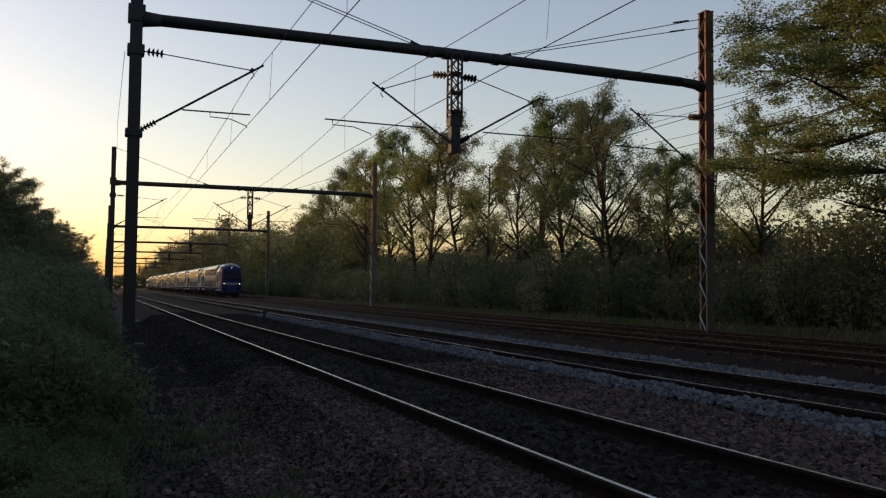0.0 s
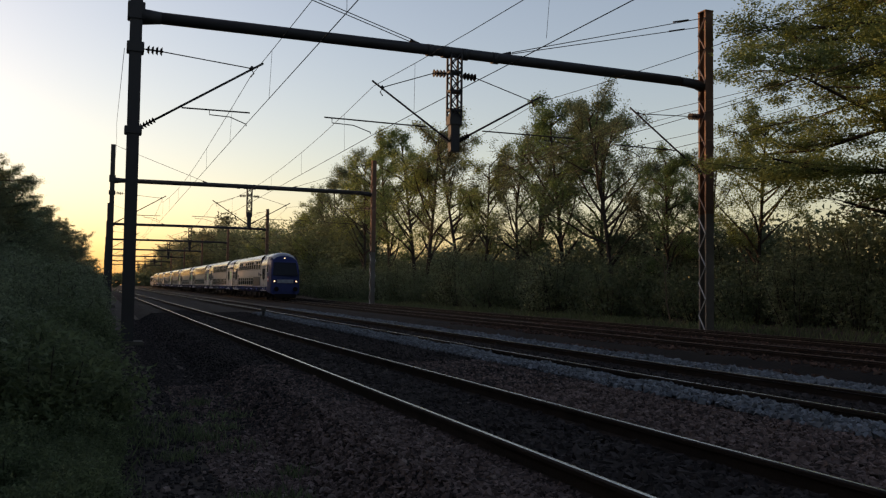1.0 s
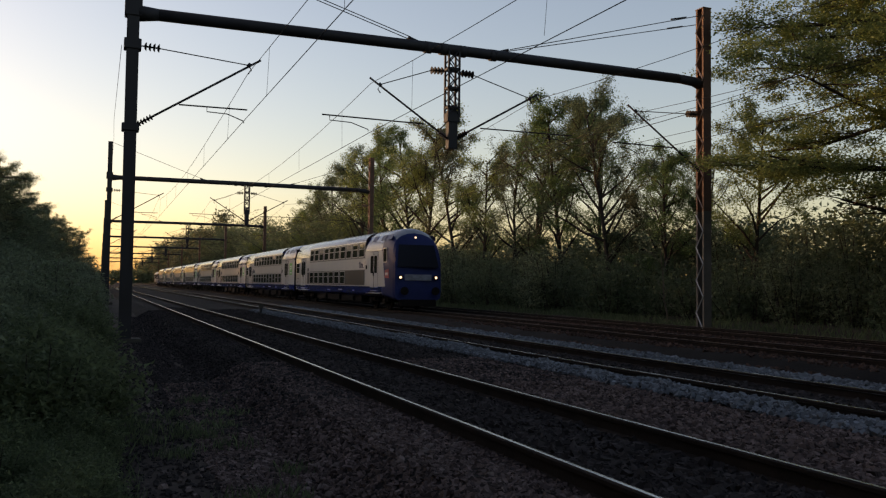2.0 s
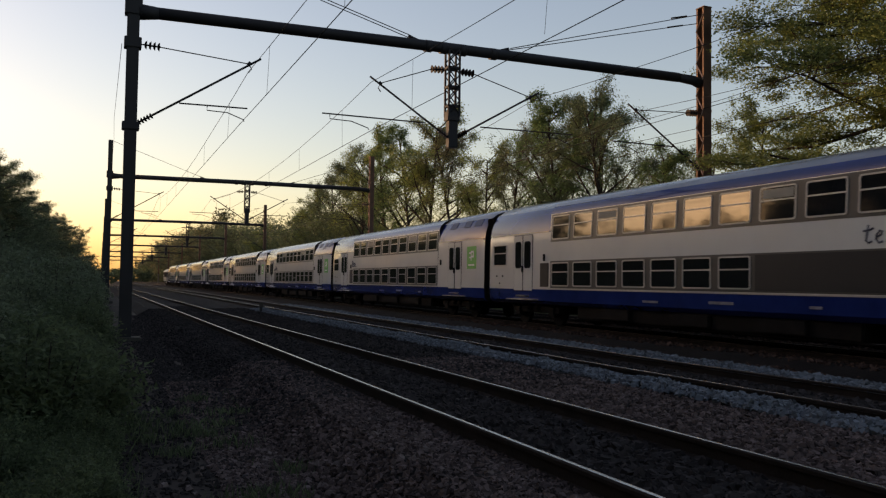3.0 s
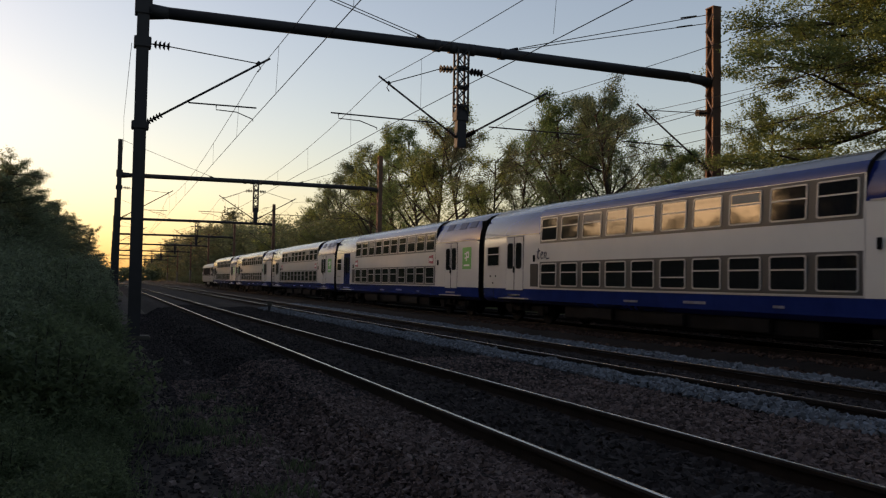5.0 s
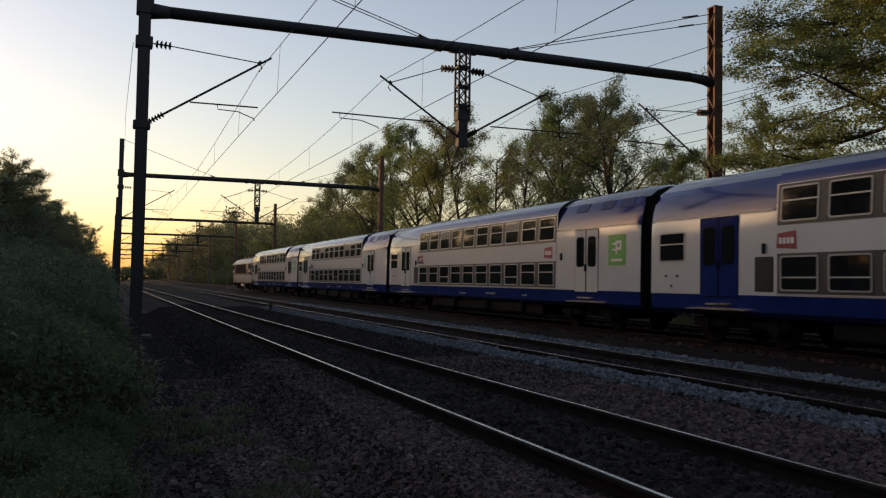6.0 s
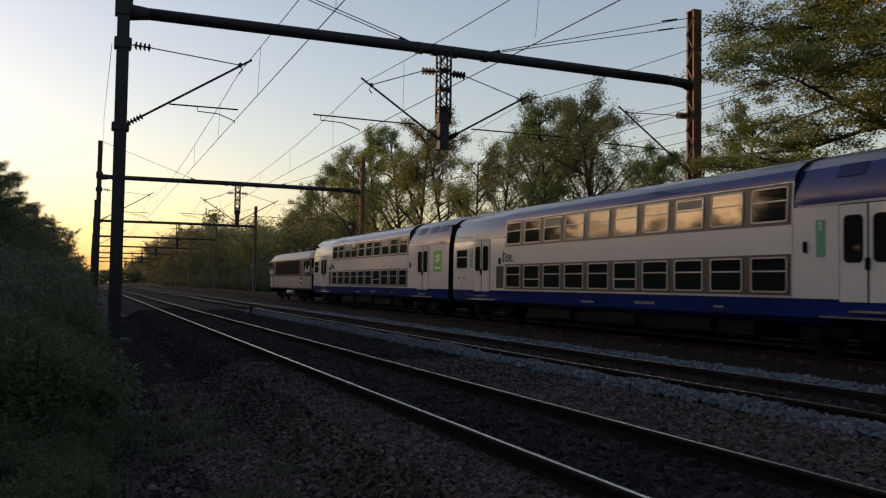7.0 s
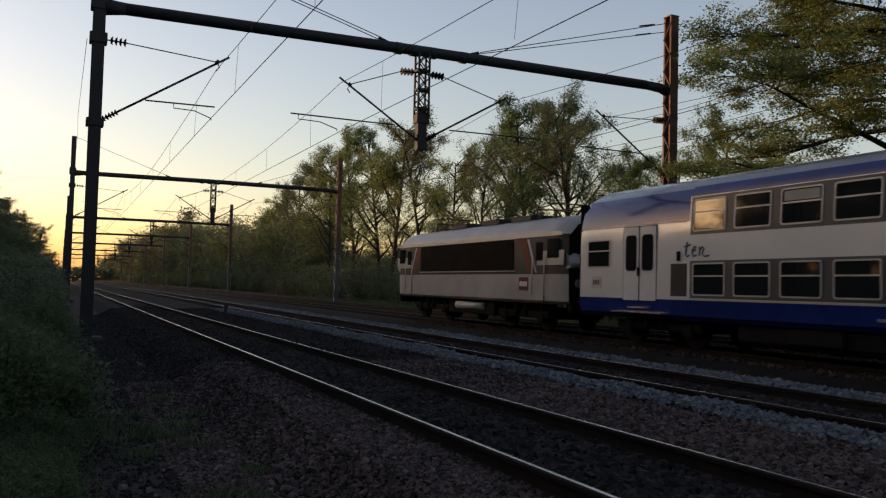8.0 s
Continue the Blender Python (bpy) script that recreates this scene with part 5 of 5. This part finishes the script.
def locomotive():
    l = thing("electric_locomotive", "grimy grey and off-white electric locomotive at the train's end", "locomotive")
    h = 7.15
    half = [(1.30, 0.95), (1.43, 1.05), (1.45, 1.90), (1.45, 3.16), (1.40, 3.34), (1.10, 3.66), (0.55, 3.82)]

    def sec(y, kx=1.0, dz=0.0):
        r = [(x * kx, y, z - (dz if z > 3.2 else 0)) for x, z in half]
        return [(-x, yy, z) for x, yy, z in r] + [(0, y, 3.86 - dz)] + r[::-1]
    bm = bmesh.new()
    mats = [0, 0, 1, 0, 2, 2, 2, 2, 2, 2, 0, 1, 0, 0, 3]
    loft(bm, [sec(-h, 0.90, 0.2), sec(-h + 0.45, 0.99, 0.04), sec(-h + 0.9), sec(h - 0.9), sec(h - 0.45, 0.99, 0.04), sec(h, 0.90, 0.2)], mats)
    bmesh.ops.recalc_face_normals(bm, faces=bm.faces)
    softened(part("body", bm, [M_LOCO_WHITE, M_LOCO_GREY, M_LOCO_ROOF, M_UNDER], l, "off-white and dark grey loco body"))
    for s in (-1, 1):
        bm = bmesh.new()
        box(bm, -0.02, 0.005, -4.1, 4.1, -0.52, 0.52)
        g = part("side_grille", bm, M_UNDER, l, "dark louvred side grille", side_pose(s, 0.2, 2.57, 0, 1.45))
        bm = bmesh.new()
        for k in range(14):
            box(bm, -0.04, -0.021, -4.08, 4.08, -0.49 + k * 0.07, -0.465 + k * 0.07)
        part("louvre", bm, M_UNDER, g)
        bm = bmesh.new()
        for z, hh in ((-0.56, 0.012), (0.55, 0.012)):
            box(bm, -0.03, 0.005, -4.2, 4.2, z - hh, z + hh)
        part("grille_trim", bm, M_FRAME, g)
        bm = bmesh.new()
        box(bm, -0.012, 0.005, -7.0, 7.0, -0.06, 0.06)
        part("cantrail", bm, M_FRAME, l, "pale cantrail stripe", side_pose(s, 0, 3.18, 0, 1.45))
        bm = bmesh.new()
        box(bm, -0.012, 0.005, -4.5, 4.5, -0.035, 0.035)
        part("stripe", bm, M_LOCO_RED, l, "orange-red stripe", side_pose(s, 0, 3.05, 0, 1.452))
        for e in (-1, 1):
            for off, wd, mm in ((4.30, 0.42, M_LOCO_RED), (4.80, 0.13, M_LOCO_WHITE)):
                bm = bmesh.new()
                q = [(e * off, 3.06), (e * (off + wd), 3.06), (e * (off + wd + 0.55), 1.95), (e * (off + 0.55), 1.95)]
                a = [bm.verts.new((s * 1.458, y, z)) for y, z in q]
                b = [bm.verts.new((s * 1.440, y, z)) for y, z in q]
                bm.faces.new(a), bm.faces.new(b[::-1])
                for i in range(4):
                    bm.faces.new((a[i], b[i], b[(i + 1) % 4], a[(i + 1) % 4]))
                bmesh.ops.recalc_face_normals(bm, faces=bm.faces)
                part("slanting_stripe", bm, mm, l, "slanting paint stripe")
            bm = bmesh.new()
            rounded_plate(bm, 0.72, 0.62, 0.016, 0.05)
            part("cab_window", bm, M_PANE, l, "dark cab side window", side_pose(s, e * 6.45, 2.72, 0, 1.444))
            bm = bmesh.new()
            rounded_plate(bm, 1.62, 0.46, 0.010, 0.03)
            part("cab_panel", bm, M_LOCO_WHITE, l, "off-white panel below the cab window", side_pose(s, e * 6.28, 2.42, 0, 1.449))
            bm = bmesh.new()
            rounded_plate(bm, 0.62, 1.98, 0.014, 0.03)
            d = part("cab_door", bm, M_LOCO_GREY, l, "cab door with long handrails", side_pose(s, e * 5.62, 2.02, 0, 1.443))
            bm = bmesh.new()
            rounded_plate(bm, 0.44, 0.60, 0.008, 0.04)
            part("door_window", bm, M_PANE, d, "dark door window", pose(-0.013, 0, 0.62))
            bm = bmesh.new()
            rounded_plate(bm, 0.60, 0.84, 0.006, 0.02)
            part("door_kick_panel", bm, M_LOCO_WHITE, d, "off-white lower door panel", pose(-0.013, 0, -0.55))
            bm = bmesh.new()
            for yy in (-0.38, 0.38):
                tube(bm, [(-0.06, yy, -0.8), (-0.06, yy, 0.5)], 0.016, 6)
            part("handrail", bm, M_FRAME, d, "thin steel handrail")
        bm = bmesh.new()
        box(bm, -0.01, 0.004, -0.3, 0.3, -0.22, 0.22)
        pl = part("number_plate", bm, M_LOCO_RED, l, "dull red plate with pale bars", side_pose(s, -4.6, 1.58, 0, 1.45))
        for k in range(4):
            bm = bmesh.new()
            box(bm, -0.016, -0.008, -0.24 + k * 0.13, -0.16 + k * 0.13, -0.08, 0.08)
            part("mark", bm, M_WHITE, pl)
    for e in (-1, 1):
        bm = bmesh.new()
        for x0, x1 in ((-1.05, -0.06), (0.06, 1.05)):
            box(bm, x0, x1, e * h - 0.03 + e * 0.02, e * h + 0.03 + e * 0.02, 2.35, 3.05, 0, 0.02)
        part("windscreen", bm, M_PANE, l, "dark split windscreen")
        bm = bmesh.new()
        for x in (-0.87, 0.87):
            tube(bm, [(x, e * h, 1.05), (x, e * (h + 0.28), 1.05)], 0.09, 10)
            tube(bm, [(x, e * (h + 0.27), 1.05), (x, e * (h + 0.33), 1.05)], 0.23, 14)
        box(bm, -1.25, 1.25, e * h - 0.1, e * h + 0.1, 0.7, 1.0, 0, 0.03)
        part("buffer_beam", bm, M_UNDER, l, "black buffers and beam")
        # jutting nose below the windscreens
        bm = bmesh.new()
        prof = [(h - 0.2, 2.02), (h + 0.30, 2.10), (h + 0.46, 2.24), (h + 0.40, 2.36), (h - 0.2, 2.66)]
        loft(bm, [[(x * k, e * (h - 0.2 + (yy - h + 0.2) * k2), z) for yy, z in prof] for x, k, k2 in ((-1.34, 1, 0.55), (-1.15, 1, 0.95), (0, 1, 1), (1.15, 1, 0.95), (1.34, 1, 0.55))], [0] * 5)
        bmesh.ops.recalc_face_normals(bm, faces=bm.faces)
        part("nose", bm, M_LOCO_WHITE, l, "off-white jutting nose panel")
        for x in (-0.95, 0.95):
            bm = bmesh.new()
            tube(bm, [(x, e * (h - 0.05), 1.62), (x, e * (h + 0.08), 1.62)], 0.13, 12)
            part("headlight", bm, M_FRAME, l, "unlit headlight")
    # roof gear
    for y in (-3.6, -1.2, 1.6):
        bm = bmesh.new()
        box(bm, -0.62, 0.62, y, y + 1.5, 3.78, 4.02, 0, 0.04)
        part("roof_hatch", bm, M_LOCO_GREY, l, "dark roof equipment cover")
    for y0 in (-4.6, 4.2):
        bm = bmesh.new()
        for s in (-1, 1):
            tube(bm, [(s * 0.5, y0 - 0.9, 4.05), (s * 0.45, y0 + 0.9, 4.2), (s * 0.6, y0 - 0.4, 4.3)], 0.03, 6)
            tube(bm, [(s * 0.55, y0 - 0.5, 3.75), (s * 0.55, y0 - 0.5, 4.05)], 0.07, 8)
            tube(bm, [(s * 0.55, y0 + 0.5, 3.75), (s * 0.55, y0 + 0.5, 4.05)], 0.07, 8)
        tube(bm, [(-0.8, y0 - 0.4, 4.32), (0.8, y0 - 0.4, 4.32)], 0.03, 6)
        part("pantograph", bm, M_STEEL_RUST, l, "folded rust-red pantograph")
    for y in (-3.9, 3.9):
        b = place("bogie", ME_BOGIE, l, pose(0, y, 0.03))
        for w in (-1.25, 1.25):
            place("wheelset", ME_WHEEL, b, pose(0, w, 0))
    for s in (-1, 1):
        bm = bmesh.new()
        tube(bm, [(s * 1.1, -1.2, 0.72), (s * 1.1, 1.2, 0.72)], 0.16, 12)
        part("air_tank", bm, M_FRAME, l, "silver air tank")
    bm = bmesh.new()
    box(bm, -1.15, 1.15, -2.0, 2.0, 0.4, 0.95, 0, 0.04)
    part("underfloor_gear", bm, M_UNDER, l, "grimy dark equipment below the floor")
    return l


PLAIN = "light grey and blue double-deck coach"
TRAIN = [
    (coach("cab", "dark blue nosed driving coach leading the train", ("scrawl",)), 0),
    (coach("plain", PLAIN + " with green sticker", ("green", "scrawl")), 1),
    (coach("plain", PLAIN + " with green sticker", ("green", "scrawl")), 2),
    (coach("plain", PLAIN + " with dark mark", ("green", "scrawl")), 3),
    (coach("plain", PLAIN + " with blue door and carmine badges", ("green", "badge", "blue_door")), 4),
    (coach("plain", PLAIN + " with carmine badge", ("green", "badge", "scrawl")), 5),
    (coach("plain", PLAIN + " with teal sticker", ("teal", "scrawl")), 6),
    (coach("plain", PLAIN + " next to the locomotive", ("green", "scrawl", "plate")), 7),
]
LOCO = locomotive()

# joint between the cab coach and the next one: y at the start, metres a second
JOINT, SPEED = 137.8, 35.74


def run(car, y):
    """Key a vehicle whose middle is at y at the start, down the gentle gradient."""
    rows = []
    for k in range(17):
        t = k * 0.5
        yy = y - SPEED * t
        rows.append((t, pose(TRAIN_X, yy, TRAIN_Z + rise(TRAIN_X, yy), 0.149 if yy > 12 else 0.0)))
    walk(car, rows)


def motions():
    for c, k in TRAIN:
        run(c, JOINT + (k - 0.5) * PITCH)
    run(LOCO, JOINT + 7 * PITCH + 0.15 + 7.45)


motions()
